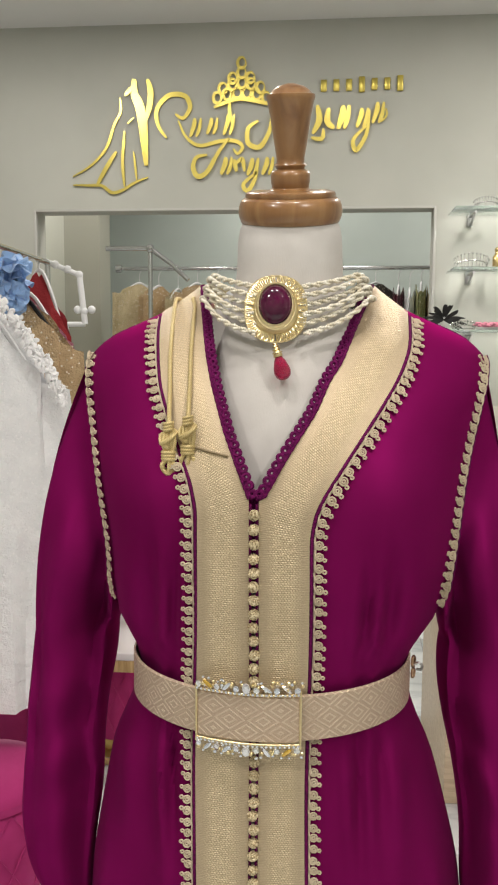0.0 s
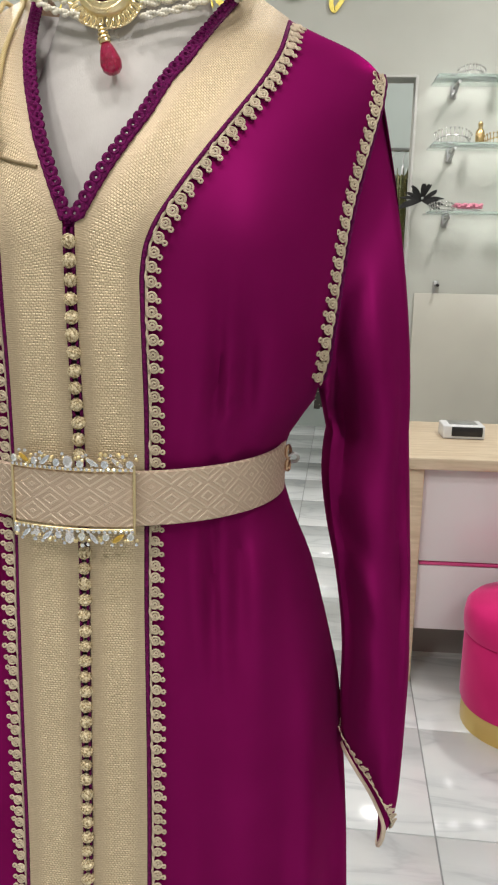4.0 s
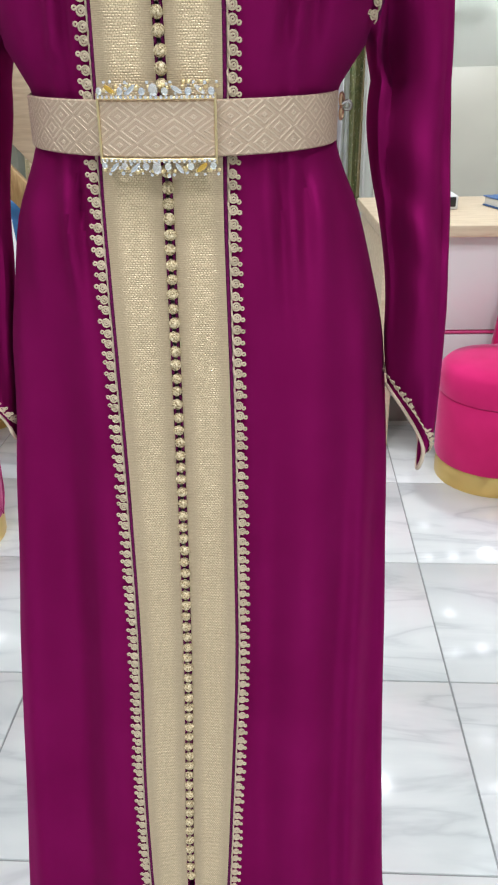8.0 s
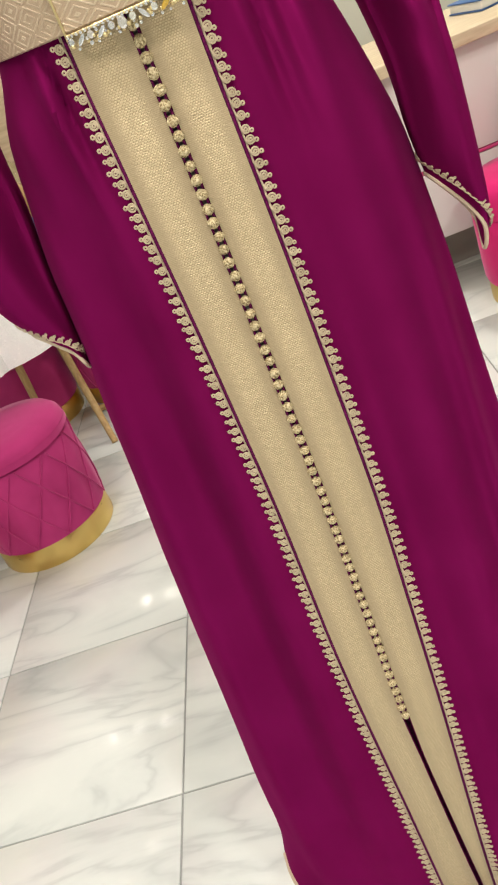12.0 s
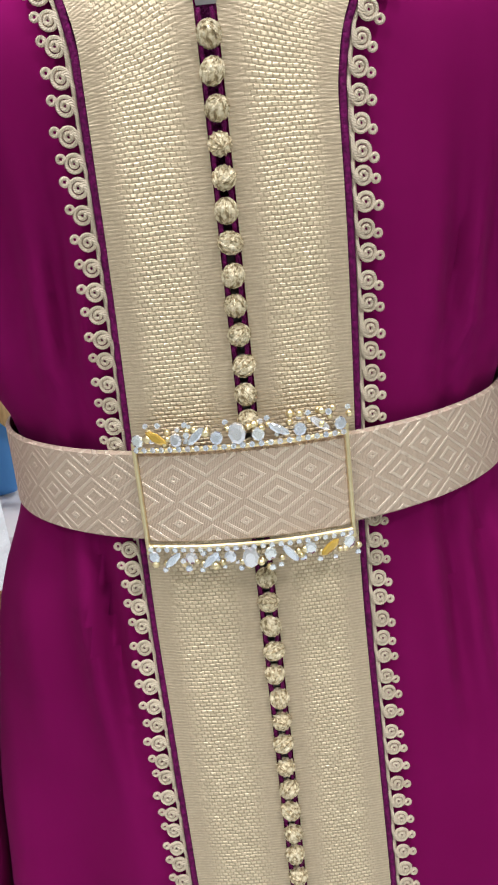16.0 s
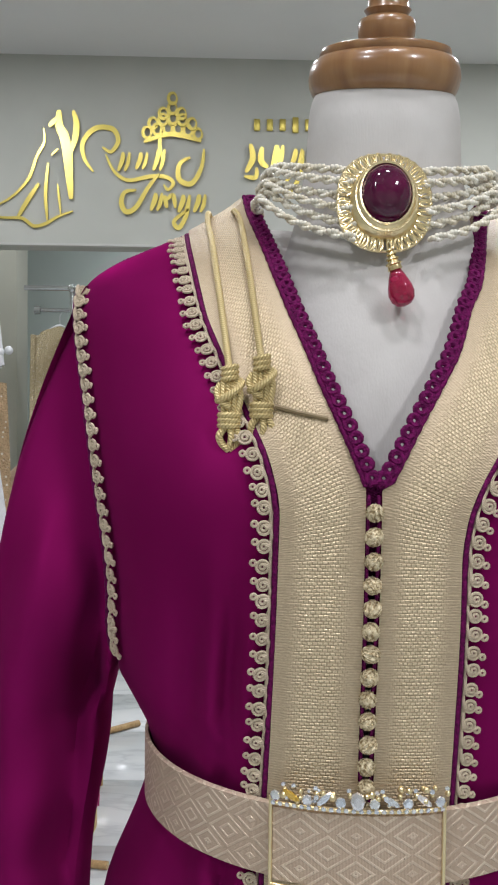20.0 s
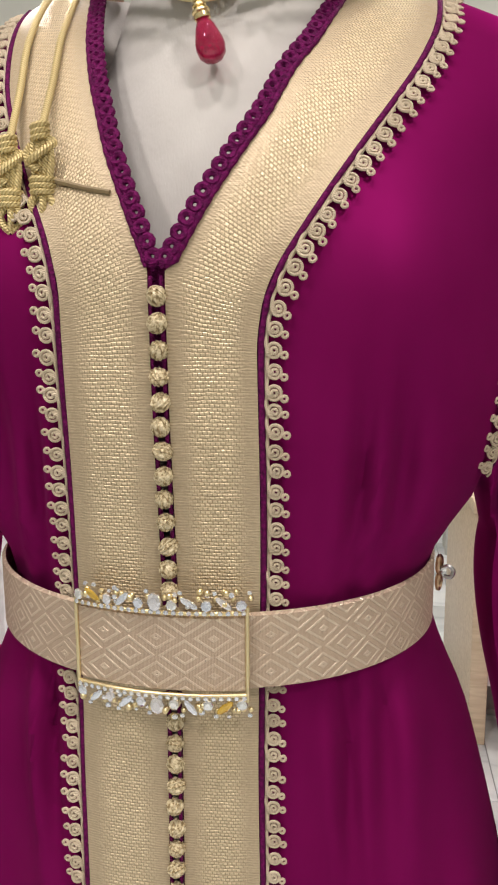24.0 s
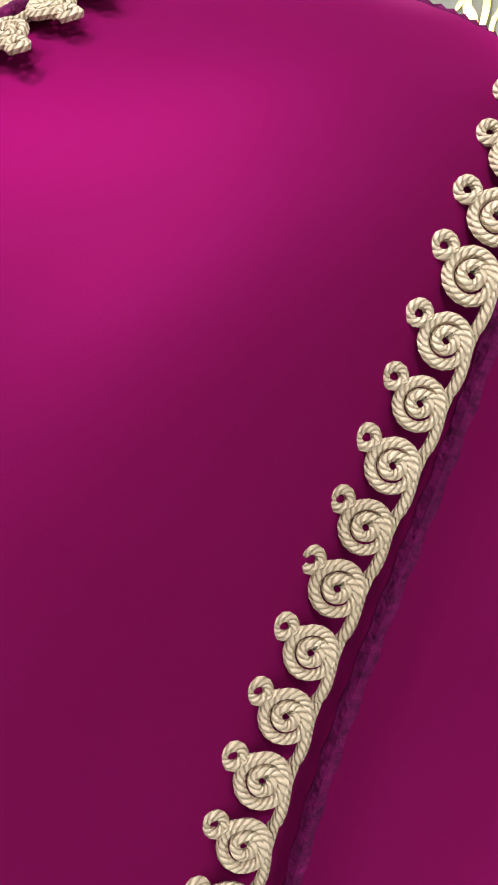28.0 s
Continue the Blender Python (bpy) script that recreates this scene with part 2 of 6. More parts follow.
MARBLE = mat("white_marble_tile", (0.7, 0.71, 0.7), 0.13, 0.0, 0.5)
v = coords(MARBLE)
nn, ll, bb = nodes_of(MARBLE)
oi = nn.new("ShaderNodeObjectInfo")
off = nn.new("ShaderNodeVectorMath")
off.operation = "MULTIPLY_ADD"
off.inputs[1].default_value = (1, 1, 1)
cmb = nn.new("ShaderNodeCombineXYZ")
ll.new(calc(MARBLE, "MULTIPLY", oi.outputs["Random"], 37.0), cmb.inputs[0])
ll.new(calc(MARBLE, "MULTIPLY", oi.outputs["Random"], 91.0), cmb.inputs[1])
ll.new(v, off.inputs[0])
ll.new(cmb.outputs[0], off.inputs[2])
rot = nn.new("ShaderNodeMapping")
rot.inputs["Rotation"].default_value = (0, 0, radians(38))
rot.inputs["Scale"].default_value = (0.8, 3.4, 1.0)
ll.new(off.outputs[0], rot.inputs["Vector"])
veins = noise_tex(MARBLE, rot.outputs[0], 1.7, 5, None, 0.7)
thin = calc(MARBLE, "ABSOLUTE", calc(MARBLE, "SUBTRACT", veins, 0.5))
clouds = noise_tex(MARBLE, off.outputs[0], 3.0, 5)
colour(MARBLE, mix(MARBLE, 1.0, ramp(MARBLE, thin, [(0.0, (0.62, 0.65, 0.66)), (0.03, (0.715, 0.745, 0.75)), (0.09, (0.77, 0.797, 0.797))]), ramp(MARBLE, clouds, [(0.3, (0.9, 0.915, 0.92)), (0.65, (1, 1, 1))]), "MULTIPLY"))
rough_of(MARBLE, calc(MARBLE, "MULTIPLY_ADD", noise_tex(MARBLE, v, 8, 4), 0.12, 0.13))

GROUT = mat("grey_grout", (0.33, 0.34, 0.34), 0.9)
bump(GROUT, noise_tex(GROUT, coords(GROUT), 300, 3), 0.4, 0.001)


def plaster(name, lo, hi, rough=0.75):
    m = mat(name, hi, rough)
    v = coords(m)
    colour(m, ramp(m, noise_tex(m, v, 1.3, 4), [(0.3, lo), (0.7, hi)]))
    bump(m, noise_tex(m, v, 160, 4), 0.15, 0.001)
    bump(m, noise_tex(m, v, 4, 3), 0.15, 0.01)
    return m


WALL = plaster("warm_white_wall_paint", (0.42, 0.43, 0.385), (0.50, 0.508, 0.46))
WALL_FAR = plaster("pale_green_wall_paint", (0.54, 0.61, 0.575), (0.62, 0.69, 0.65))
# extra-pale cream: the partition's strong lighting is put into its colour
WALL_LIT = plaster("lit_side_paint", (0.7, 0.72, 0.64), (0.8, 0.8, 0.72))
CEILING = plaster("white_ceiling_paint", (0.72, 0.72, 0.71), (0.78, 0.78, 0.77))
DADO = mat("glossy_beige_panel", (0.5, 0.47, 0.36), 0.25)
colour(DADO, ramp(DADO, noise_tex(DADO, coords(DADO), 2, 3), [(0.3, (0.50, 0.485, 0.42)), (0.7, (0.57, 0.555, 0.48))]))

PLANK = mat("pale_oak_laminate", (0.62, 0.5, 0.36), 0.4)
g = noise_tex(PLANK, coords(PLANK), 9, 5, (1, 9, 9), 0.5)
colour(PLANK, ramp(PLANK, g, [(0.3, (0.54, 0.42, 0.28)), (0.7, (0.7, 0.58, 0.42))]))
OAK_LEG = mat("oiled_oak", (0.5, 0.33, 0.15), 0.45)
g = noise_tex(OAK_LEG, coords(OAK_LEG), 20, 5, (6, 6, 0.6), 0.5)
colour(OAK_LEG, ramp(OAK_LEG, g, [(0.3, (0.4, 0.25, 0.1)), (0.7, (0.6, 0.42, 0.2))]))
LACQUER = mat("white_lacquer_panel", (0.74, 0.7, 0.71), 0.22)
rough_of(LACQUER, calc(LACQUER, "MULTIPLY_ADD", noise_tex(LACQUER, coords(LACQUER), 12, 3), 0.12, 0.18))
PINK_EDGE = mat("pink_edge_strip", (0.62, 0.06, 0.22), 0.35)
PLINTH = mat("grey_plinth", (0.38, 0.36, 0.34), 0.6)
bump(PLINTH, noise_tex(PLINTH, coords(PLINTH), 90, 3), 0.2, 0.001)


def velvet(name, lo, hi):
    m = mat(name, hi, 0.85, 0.0, 0.2, Sheen_Weight=0.7, Sheen_Roughness=0.35)
    nodes_of(m)[2].inputs["Sheen Tint"].default_value = (1.0, 0.45, 0.7, 1)
    v = coords(m)
    colour(m, ramp(m, noise_tex(m, v, 7, 4), [(0.3, lo), (0.7, hi)]))
    bump(m, noise_tex(m, v, 700, 2), 0.35, 0.0008)
    bump(m, noise_tex(m, v, 12, 2), 0.2, 0.006)
    return m


VELVET = velvet("hot_pink_velvet", (0.55, 0.012, 0.13), (0.66, 0.018, 0.17))
VELVET_ROSE = velvet("rose_pink_velvet", (0.42, 0.03, 0.16), (0.55, 0.045, 0.22))

TULLE = mat("white_sequined_tulle", (0.78, 0.8, 0.84), 0.55)
v = coords(TULLE)
sp = noise_tex(TULLE, v, 130, 2)
spk = nodes_of(TULLE)[0].new("ShaderNodeTexVoronoi")
spk.inputs["Scale"].default_value = 75
nodes_of(TULLE)[1].new(v, spk.inputs["Vector"])
# sparkle painted as whiter spots, which are also made glossier
sparkle_dots = ramp(TULLE, spk.outputs["Distance"], [(0.12, (1, 1, 1)), (0.26, (0, 0, 0))])
colour(TULLE, mix(TULLE, sparkle_dots, ramp(TULLE, noise_tex(TULLE, v, 14, 5), [(0.3, (0.82, 0.83, 0.85)), (0.7, (0.92, 0.925, 0.935))]), (0.96, 0.96, 0.97)))
rough_of(TULLE, ramp(TULLE, sparkle_dots, [(0.0, (0.75, 0.75, 0.75)), (1.0, (0.15, 0.15, 0.15))]))
bump(TULLE, noise_tex(TULLE, v, 220, 3), 0.7, 0.004)
bump(TULLE, noise_tex(TULLE, v, 22, 4), 0.6, 0.02)


def sequins(name, lo, hi, metal=0.5):
    m = mat(name, hi, 0.4, metal)
    v = coords(m)
    vor = nodes_of(m)[0].new("ShaderNodeTexVoronoi")
    vor.inputs["Scale"].default_value = 140
    nodes_of(m)[1].new(v, vor.inputs["Vector"])
    # pale dots mixed into the base colour as painted sequin highlights
    glint = nodes_of(m)[0].new("ShaderNodeTexVoronoi")
    glint.inputs["Scale"].default_value = 55
    nodes_of(m)[1].new(v, glint.inputs["Vector"])
    body = mix(m, noise_tex(m, v, 14, 5, None, 1.5), lo, hi)
    colour(m, mix(m, ramp(m, glint.outputs["Distance"], [(0.14, (1, 1, 1)), (0.24, (0, 0, 0))]), body, (0.88, 0.82, 0.7)))
    rough_of(m, calc(m, "MULTIPLY_ADD", vor.outputs["Distance"], 0.6, 0.12))
    bump(m, vor.outputs["Distance"], 0.9, 0.004)
    return m


SEQ_GOLD = sequins("gold_sequin_cloth", (0.36, 0.24, 0.12), (0.66, 0.48, 0.28), 0.2)
SEQ_PALE = sequins("pale_gold_lace", (0.42, 0.33, 0.18), (0.72, 0.62, 0.4), 0.3)
SEQ_GREEN = sequins("green_gold_brocade", (0.03, 0.16, 0.06), (0.55, 0.45, 0.22), 0.2)
SEQ_MAROON = sequins("maroon_bead_cloth", (0.05, 0.006, 0.015), (0.13, 0.015, 0.035), 0.1)
SEQ_BLACK = sequins("black_bead_cloth", (0.015, 0.015, 0.018), (0.1, 0.09, 0.07), 0.2)
RED_CLOTH = mat("red_tulle", (0.36, 0.012, 0.02), 0.7, Sheen_Weight=0.4)
bump(RED_CLOTH, noise_tex(RED_CLOTH, coords(RED_CLOTH), 60, 4), 0.6, 0.008)
BLUE_TULLE = mat("sky_blue_tulle", (0.3, 0.48, 0.78), 0.75, Sheen_Weight=0.5)
bump(BLUE_TULLE, noise_tex(BLUE_TULLE, coords(BLUE_TULLE), 60, 4), 0.8, 0.01)
BLUE_PAD = mat("blue_padded_cloth", (0.09, 0.3, 0.7), 0.6)
bump(BLUE_PAD, noise_tex(BLUE_PAD, coords(BLUE_PAD), 50, 3), 0.3, 0.004)
PINK_CLOTH = mat("pale_pink_organza", (0.72, 0.42, 0.5), 0.6)
bump(PINK_CLOTH, noise_tex(PINK_CLOTH, coords(PINK_CLOTH), 20, 4), 0.5, 0.01)
CHROME = mat("chrome_tube", (0.6, 0.61, 0.62), 0.15, 1.0)
bump(CHROME, noise_tex(CHROME, coords(CHROME), 50, 2), 0.05, 0.001)
WHITE_PLASTIC = mat("white_plastic", (0.75, 0.76, 0.77), 0.35)
BLACK_PLASTIC = mat("black_plastic", (0.012, 0.012, 0.014), 0.3)
NAVY = mat("navy_leather", (0.012, 0.017, 0.035), 0.4)
bump(NAVY, noise_tex(NAVY, coords(NAVY), 200, 3), 0.3, 0.002)
BOOK_BLUE = mat("blue_book_cover", (0.04, 0.12, 0.33), 0.45)
PAPER = mat("paper_pages", (0.75, 0.74, 0.7), 0.8)
GLASS = mat("shelf_glass", (0.78, 0.9, 0.86), 0.03, 0.0, 0.5, Transmission_Weight=0.9)
STEEL = mat("brushed_steel", (0.45, 0.45, 0.45), 0.35, 1.0)
LAMP_ON = mat("lamp_diffuser", (1, 1, 1), 0.5)
nodes_of(LAMP_ON)[2].inputs["Emission Color"].default_value = (1, 0.93, 0.84, 1)
nodes_of(LAMP_ON)[2].inputs["Emission Strength"].default_value = 12.0


# ---- building helpers ----
ORIGIN = {}


class Shape:
    """Collects vertices and faces in world metres."""

    def __init__(self):
        self.v, self.f, self.uv, self.mi = [], [], {}, []

    def add(self, verts, faces, uvs=None, slot=0):
        k = len(self.v)
        self.v += [tuple(p) for p in verts]
        self.f += [tuple(i + k for i in f) for f in faces]
        self.mi += [slot] * len(faces)
        if uvs:
            self.uv.update({k + i: t for i, t in enumerate(uvs)})
        return self

    def grid(self, rows, closed=False, uvs=None, slot=0):
        n, m = len(rows), len(rows[0])
        faces = []
        for i in range(n - 1):
            for j in range(m if closed else m - 1):
                a, b = i * m + j, i * m + (j + 1) % m
                faces.append((a, b, b + m, a + m))
        return self.add([p for r in rows for p in r], faces, [t for r in uvs for t in r] if uvs else None, slot)

    def tube(self, pts, r, n=8, closed=False, slot=0, caps=True, rope=False):
        pts = [Vector(p) for p in pts]
        k = len(pts)
        rows, up = [], None
        for i, p in enumerate(pts):
            a, b = pts[(i - 1) % k if closed else max(i - 1, 0)], pts[(i + 1) % k if closed else min(i + 1, k - 1)]
            d = (b - a).normalized() if (b - a).length > 1e-9 else Vector((0, 0, 1))
            if up is None:
                up = d.orthogonal()
            up = (up - d * up.dot(d))
            up = up.normalized() if up.length > 1e-6 else d.orthogonal().normalized()
            s = d.cross(up)
            rr = r[i] if isinstance(r, (list, tuple)) else r
            rows.append([p + (up * math.cos(2 * math.pi * j / n) + s * math.sin(2 * math.pi * j / n)) * rr for j in range(n)])
        if closed:
            rows.append(rows[0])
        k0 = len(self.v)
        if rope:
            run, uvs = 0.0, []
            for i, row in enumerate(rows):
                run += (pts[i % k] - pts[(i - 1) % k]).length if i else 0.0
                uvs.append([(j / n, run) for j in range(n + 1)])
            return self.grid([row + [row[0]] for row in rows], False, uvs, slot)
        self.grid(rows, True, None, slot)
        if caps and not closed:
            self.f += [tuple(k0 + j for j in range(n))[::-1], tuple(k0 + (k - 1) * n + j for j in range(n))]
            self.mi += [slot] * 2
        return self

    def lathe(self, profile, centre=(0, 0, 0), n=32, m=None, slot=0, sx=1.0, sy=1.0):
        rows = []
        for r, z in profile:
            row = []
            for j in range(n):
                a = 2 * math.pi * j / n
                p = Vector((r * math.cos(a) * sx, r * math.sin(a) * sy, z))
                p = (m @ p) if m else p
                row.append(p + Vector(centre))
            rows.append(row)
        return self.grid(rows, True, None, slot)

    def box(self, centre, size, bevel=0.004, turn=None, slot=0, segments=2):
        bm = bmesh.new()
        bmesh.ops.create_cube(bm, size=1)
        bmesh.ops.scale(bm, vec=size, verts=bm.verts)
        if bevel:
            bmesh.ops.bevel(bm, geom=bm.edges[:], offset=min(bevel, min(size) * 0.45), segments=segments, affect="EDGES", profile=0.5)
        m = Matrix.Translation(centre) @ (turn.to_4x4() if turn else Matrix())
        bm.verts.index_update()
        self.add([m @ p.co for p in bm.verts], [[p.index for p in f.verts] for f in bm.faces], None, slot)
        bm.free()
        return self

    def ball(self, centre, radii, n=10, k=6, turn=None, slot=0):
        rows = []
        for i in range(k + 1):
            a = math.pi * i / k
            rows.append([Vector(centre) + (turn @ Vector(q) if turn else Vector(q)) for q in [(radii[0] * math.sin(a) * math.cos(2 * math.pi * j / n), radii[1] * math.sin(a) * math.sin(2 * math.pi * j / n), radii[2] * math.cos(a)) for j in range(n)]])
        return self.grid(rows, True, None, slot)

    def mesh(self, name, mats, origin=(0, 0, 0), smooth=True):
        me = bpy.data.meshes.new(name)
        o = Vector(origin)
        me.from_pydata([tuple(Vector(p) - o) for p in self.v], [], self.f)
        for m in mats if isinstance(mats, (list, tuple)) else [mats]:
            me.materials.append(m)
        me.polygons.foreach_set("material_index", self.mi)
        if self.uv:
            lay = me.uv_layers.new(name="UVMap")
            for lp in me.loops:
                lay.data[lp.index].uv = self.uv.get(lp.vertex_index, (0, 0))
        bm = bmesh.new()
        bm.from_mesh(me)
        if not self.uv:
            bmesh.ops.remove_doubles(bm, verts=bm.verts, dist=1e-6)
        bmesh.ops.recalc_face_normals(bm, faces=bm.faces)
        bm.to_mesh(me)
        bm.free()
        me.polygons.foreach_set("use_smooth", [smooth] * len(me.polygons))
        if smooth:
            me.set_sharp_from_angle(angle=radians(50))
        return me


def thing(name, label, category, at=(0, 0, 0), group="", kind=""):
    ob = tagged(new(name), label, category, group, kind)
    ob.location = at
    ob.empty_display_size = 0.05
    ORIGIN[ob.name] = Vector(at)
    return ob


def part(name, shape, material, parent, label="", kind="", smooth=True):
    o = ORIGIN[parent.name]
    ob = new(name, shape.mesh(name, material, o, smooth))
    ob.parent = parent
    ORIGIN[ob.name] = o
    if label or kind:
        tagged(ob, label, "", "", kind)
    return ob


def solo(name, shape, material, label, category, at=(0, 0, 0), group="", kind="", smooth=True):
    ob = tagged(new(name, shape.mesh(name, material, at, smooth)), label, category, group, kind)
    ob.location = at
    ORIGIN[ob.name] = Vector(at)
    return ob


def piece(name, me, m, parent):
    ob = new(name, me)
    ob.parent = parent
    ob.matrix_basis = Matrix.Translation(-ORIGIN[parent.name]) @ m
    return ob


def tab(z, table, blur=0.0):
    xs, ys = [p[0] for p in table], [p[1] for p in table]
    if not blur:
        return float(np.interp(z, xs, ys))
    return float(np.mean(np.interp([z - blur, z - blur / 2, z, z + blur / 2, z + blur], xs, ys)))


def spline(pts, n=8):
    """Points of a smooth curve through pts."""
    pts = [Vector(p) for p in pts]
    out = []
    for i in range(len(pts) - 1):
        a, b, c, d = pts[max(i - 1, 0)], pts[i], pts[i + 1], pts[min(i + 2, len(pts) - 1)]
        for k in range(n):
            t = k / n
            out.append(0.5 * ((2 * b) + (c - a) * t + (2 * a - 5 * b + 4 * c - d) * t * t + (3 * b - a - 3 * c + d) * t ** 3))
    return out + [pts[-1]]


def evenly(pts, step):
    """Points at even steps along a polyline, with their directions."""
    out, left = [], step / 2
    for a, b in zip(pts, pts[1:]):
        d = b - a
        far = d.length
        while left <= far and far > 0:
            out.append((a + d * (left / far), d.normalized()))
            left += step
        left -= far
    return out


# ---- the room ----
def ring_of(n, r, z, c=(0, 0)):
    return [(c[0] + r * math.cos(2 * math.pi * j / n), c[1] + r * math.sin(2 * math.pi * j / n), z) for j in range(n)]


X0, X1, Y0, Y1, WALL_Y = -3.0, 2.7, -2.6, 7.2, 4.60
TILE, TILE_TURN, TILE_AT = 0.486, radians(-2.6), (0.489, 1.894)
floor = solo("floor", Shape().box(((X0 + X1) / 2, (Y0 + Y1) / 2, -0.06), (X1 - X0 + 0.4, Y1 - Y0 + 0.4, 0.112), 0), GROUT, "floor of white marble-look tiles with grey joints", "floor", kind="structure")
ceiling = solo("ceiling", Shape().box(((X0 + X1) / 2, (Y0 + Y1) / 2, CEIL + 0.06), (X1 - X0 + 0.4, Y1 - Y0 + 0.4, 0.12), 0), CEILING, "smooth white painted ceiling", "ceiling", kind="structure")
solo("wall_west", Shape().box((X0 - 0.06, (Y0 + Y1) / 2, CEIL / 2), (0.12, Y1 - Y0, CEIL), 0), WALL, "plain warm white side wall", "wall", kind="structure")
solo("wall_east", Shape().box((X1 + 0.06, (Y0 + Y1) / 2, CEIL / 2), (0.12, Y1 - Y0, CEIL), 0), WALL, "plain warm white side wall", "wall", kind="structure")
solo("wall_south", Shape().box(((X0 + X1) / 2, Y0 - 0.06, CEIL / 2), (X1 - X0, 0.12, CEIL), 0), WALL, "plain warm white front wall", "wall", kind="structure")
solo("wall_far", Shape().box(((X0 + X1) / 2, Y1 + 0.06, CEIL / 2), (X1 - X0, 0.12, CEIL), 0), WALL_FAR, "pale green wall of the fitting room", "wall", kind="structure")
OX0, OX1, OZ = -1.64, 0.655, 2.39
wall_sign = Shape()
wall_sign.box(((X0 + OX0) / 2, WALL_Y + 0.09, CEIL / 2), (OX0 - X0, 0.18, CEIL), 0)
wall_sign.box(((X1 + OX1) / 2, WALL_Y + 0.09, CEIL / 2), (X1 - OX1, 0.18, CEIL), 0)
wall_sign.box(((OX0 + OX1) / 2, WALL_Y + 0.09, (CEIL + OZ) / 2), (OX1 - OX0, 0.18, CEIL - OZ), 0)
solo("wall_north", wall_sign, WALL, "warm grey-white wall with a wide opening to the fitting room", "wall", kind="structure")
trim = Shape()
trim.box((OX0 + 0.004, WALL_Y + 0.004, OZ / 2), (0.014, 0.03, OZ), 0.002)
trim.box((OX1 - 0.004, WALL_Y + 0.004, OZ / 2), (0.014, 0.03, OZ), 0.002)
trim.box(((OX0 + OX1) / 2, WALL_Y + 0.004, OZ - 0.004), (OX1 - OX0 - 0.022, 0.03, 0.014), 0.002)
solo("trim", trim, plaster("grey_white_trim_paint", (0.45, 0.45, 0.42), (0.5, 0.5, 0.47), 0.5), "narrow grey-white trim around the opening", "trim", kind="structure")
solo("wall_partition", Shape().box((-2.4, 6.1, CEIL / 2), (1.06, 0.16, CEIL), 0), WALL_LIT, "cream partition inside the fitting room, coloured as brightly lit", "wall", kind="structure")
solo("pillar", Shape().box((-1.735, 6.0, CEIL / 2), (0.27, 0.3, CEIL), 0.004), plaster("olive_grey_paint", (0.36, 0.36, 0.30), (0.42, 0.42, 0.35)), "olive grey pillar in the fitting room", "pillar", kind="structure")
solo("wall_panel", Shape().box(((OX1 + X1) / 2 + 0.02, WALL_Y - 0.008, 0.65), (X1 - OX1 - 0.06, 0.012, 1.26), 0.002), DADO, "glossy beige lower wall panel behind the desk", "wall panel", kind="structure")

for lx, ly in DOWNLIGHTS:
    s = Shape().lathe([(0.062, CEIL - 0.001), (0.082, CEIL - 0.001), (0.084, CEIL - 0.006), (0.074, CEIL - 0.012), (0.062, CEIL - 0.008)], (lx, ly, 0), 24)
    th = thing("ceiling_downlight", "round white recessed ceiling spotlight, lit", "ceiling light", (lx, ly, CEIL), "ceiling spotlights")
    part("frame", s, WHITE_PLASTIC, th)
    part("diffuser", Shape().lathe([(0.0005, CEIL - 0.005), (0.061, CEIL - 0.005)], (lx, ly, 0), 24), LAMP_ON, th, "glowing warm diffuser")
    lamp = bpy.data.lights.new("downlight", "AREA")
    lamp.shape, lamp.size, lamp.energy, lamp.color = "DISK", 0.22, LAMP_WATTS * (0.85 if ly > 5 else (0.5 if abs(lx) < 1 else 0.95 if lx < 0 else 1.6) if ly > 2 else 1.25 if ly > 0 else 1.5 if lx < 0 else 2.0), (1.0, 0.96, 0.91)
    new("downlight", lamp).matrix_world = pose(lx, ly, CEIL - 0.016)


# ---- the dress form and its caftan ----
CX = -0.031          # middle of the shoulders
YC = 0.785           # side seams
CREST = [(1.3, 0.785), (1.45, 0.787), (1.52, 0.793), (1.56, 0.801), (1.59, 0.806), (1.63, 0.815)]
FRONT = [(0, 0.548), (0.03, 0.56), (0.1, 0.578), (0.25, 0.594), (0.433, 0.61), (0.66, 0.642), (0.94, 0.662), (1.10, 0.668), (1.2, 0.672), (1.30, 0.665), (1.36, 0.657), (1.435, 0.653), (1.47, 0.662), (1.505, 0.679), (1.54, 0.707), (1.56, 0.726), (1.58, 0.752), (1.60, 0.776), (1.622, 0.80), (1.64, 0.81)]
MID = [(0, -0.0385), (0.03, -0.0385), (0.1, -0.046), (0.15, -0.055), (0.24, -0.0555), (0.34, -0.053), (0.43, -0.0515), (0.55, -0.049), (0.67, -0.0455), (0.78, -0.0415), (0.88, -0.039), (0.96, -0.0365), (1.04, -0.0375), (1.11, -0.0395), (1.17, -0.0425), (1.25, -0.041), (1.31, -0.038), (1.36, -0.033), (1.39, -0.033), (1.43, -0.0355), (1.5, -0.0335), (1.555, -0.031)]
SKIRT = [(0, 0.3065), (0.03, 0.2965), (0.10, 0.276), (0.15, 0.2635), (0.24, 0.2565), (0.34, 0.248), (0.43, 0.2405), (0.55, 0.232), (0.67, 0.2235), (0.78, 0.2135), (0.88, 0.206), (0.96, 0.1975), (1.04, 0.1905), (1.11, 0.1755), (1.165, 0.163), (1.2, 0.145), (1.25, 0.131), (1.29, 0.152)]
SLOPE = [(1.573, 0.177), (1.5805, 0.162), (1.5925, 0.133), (1.607, 0.106), (1.622, 0.086), (1.64, 0.07)]
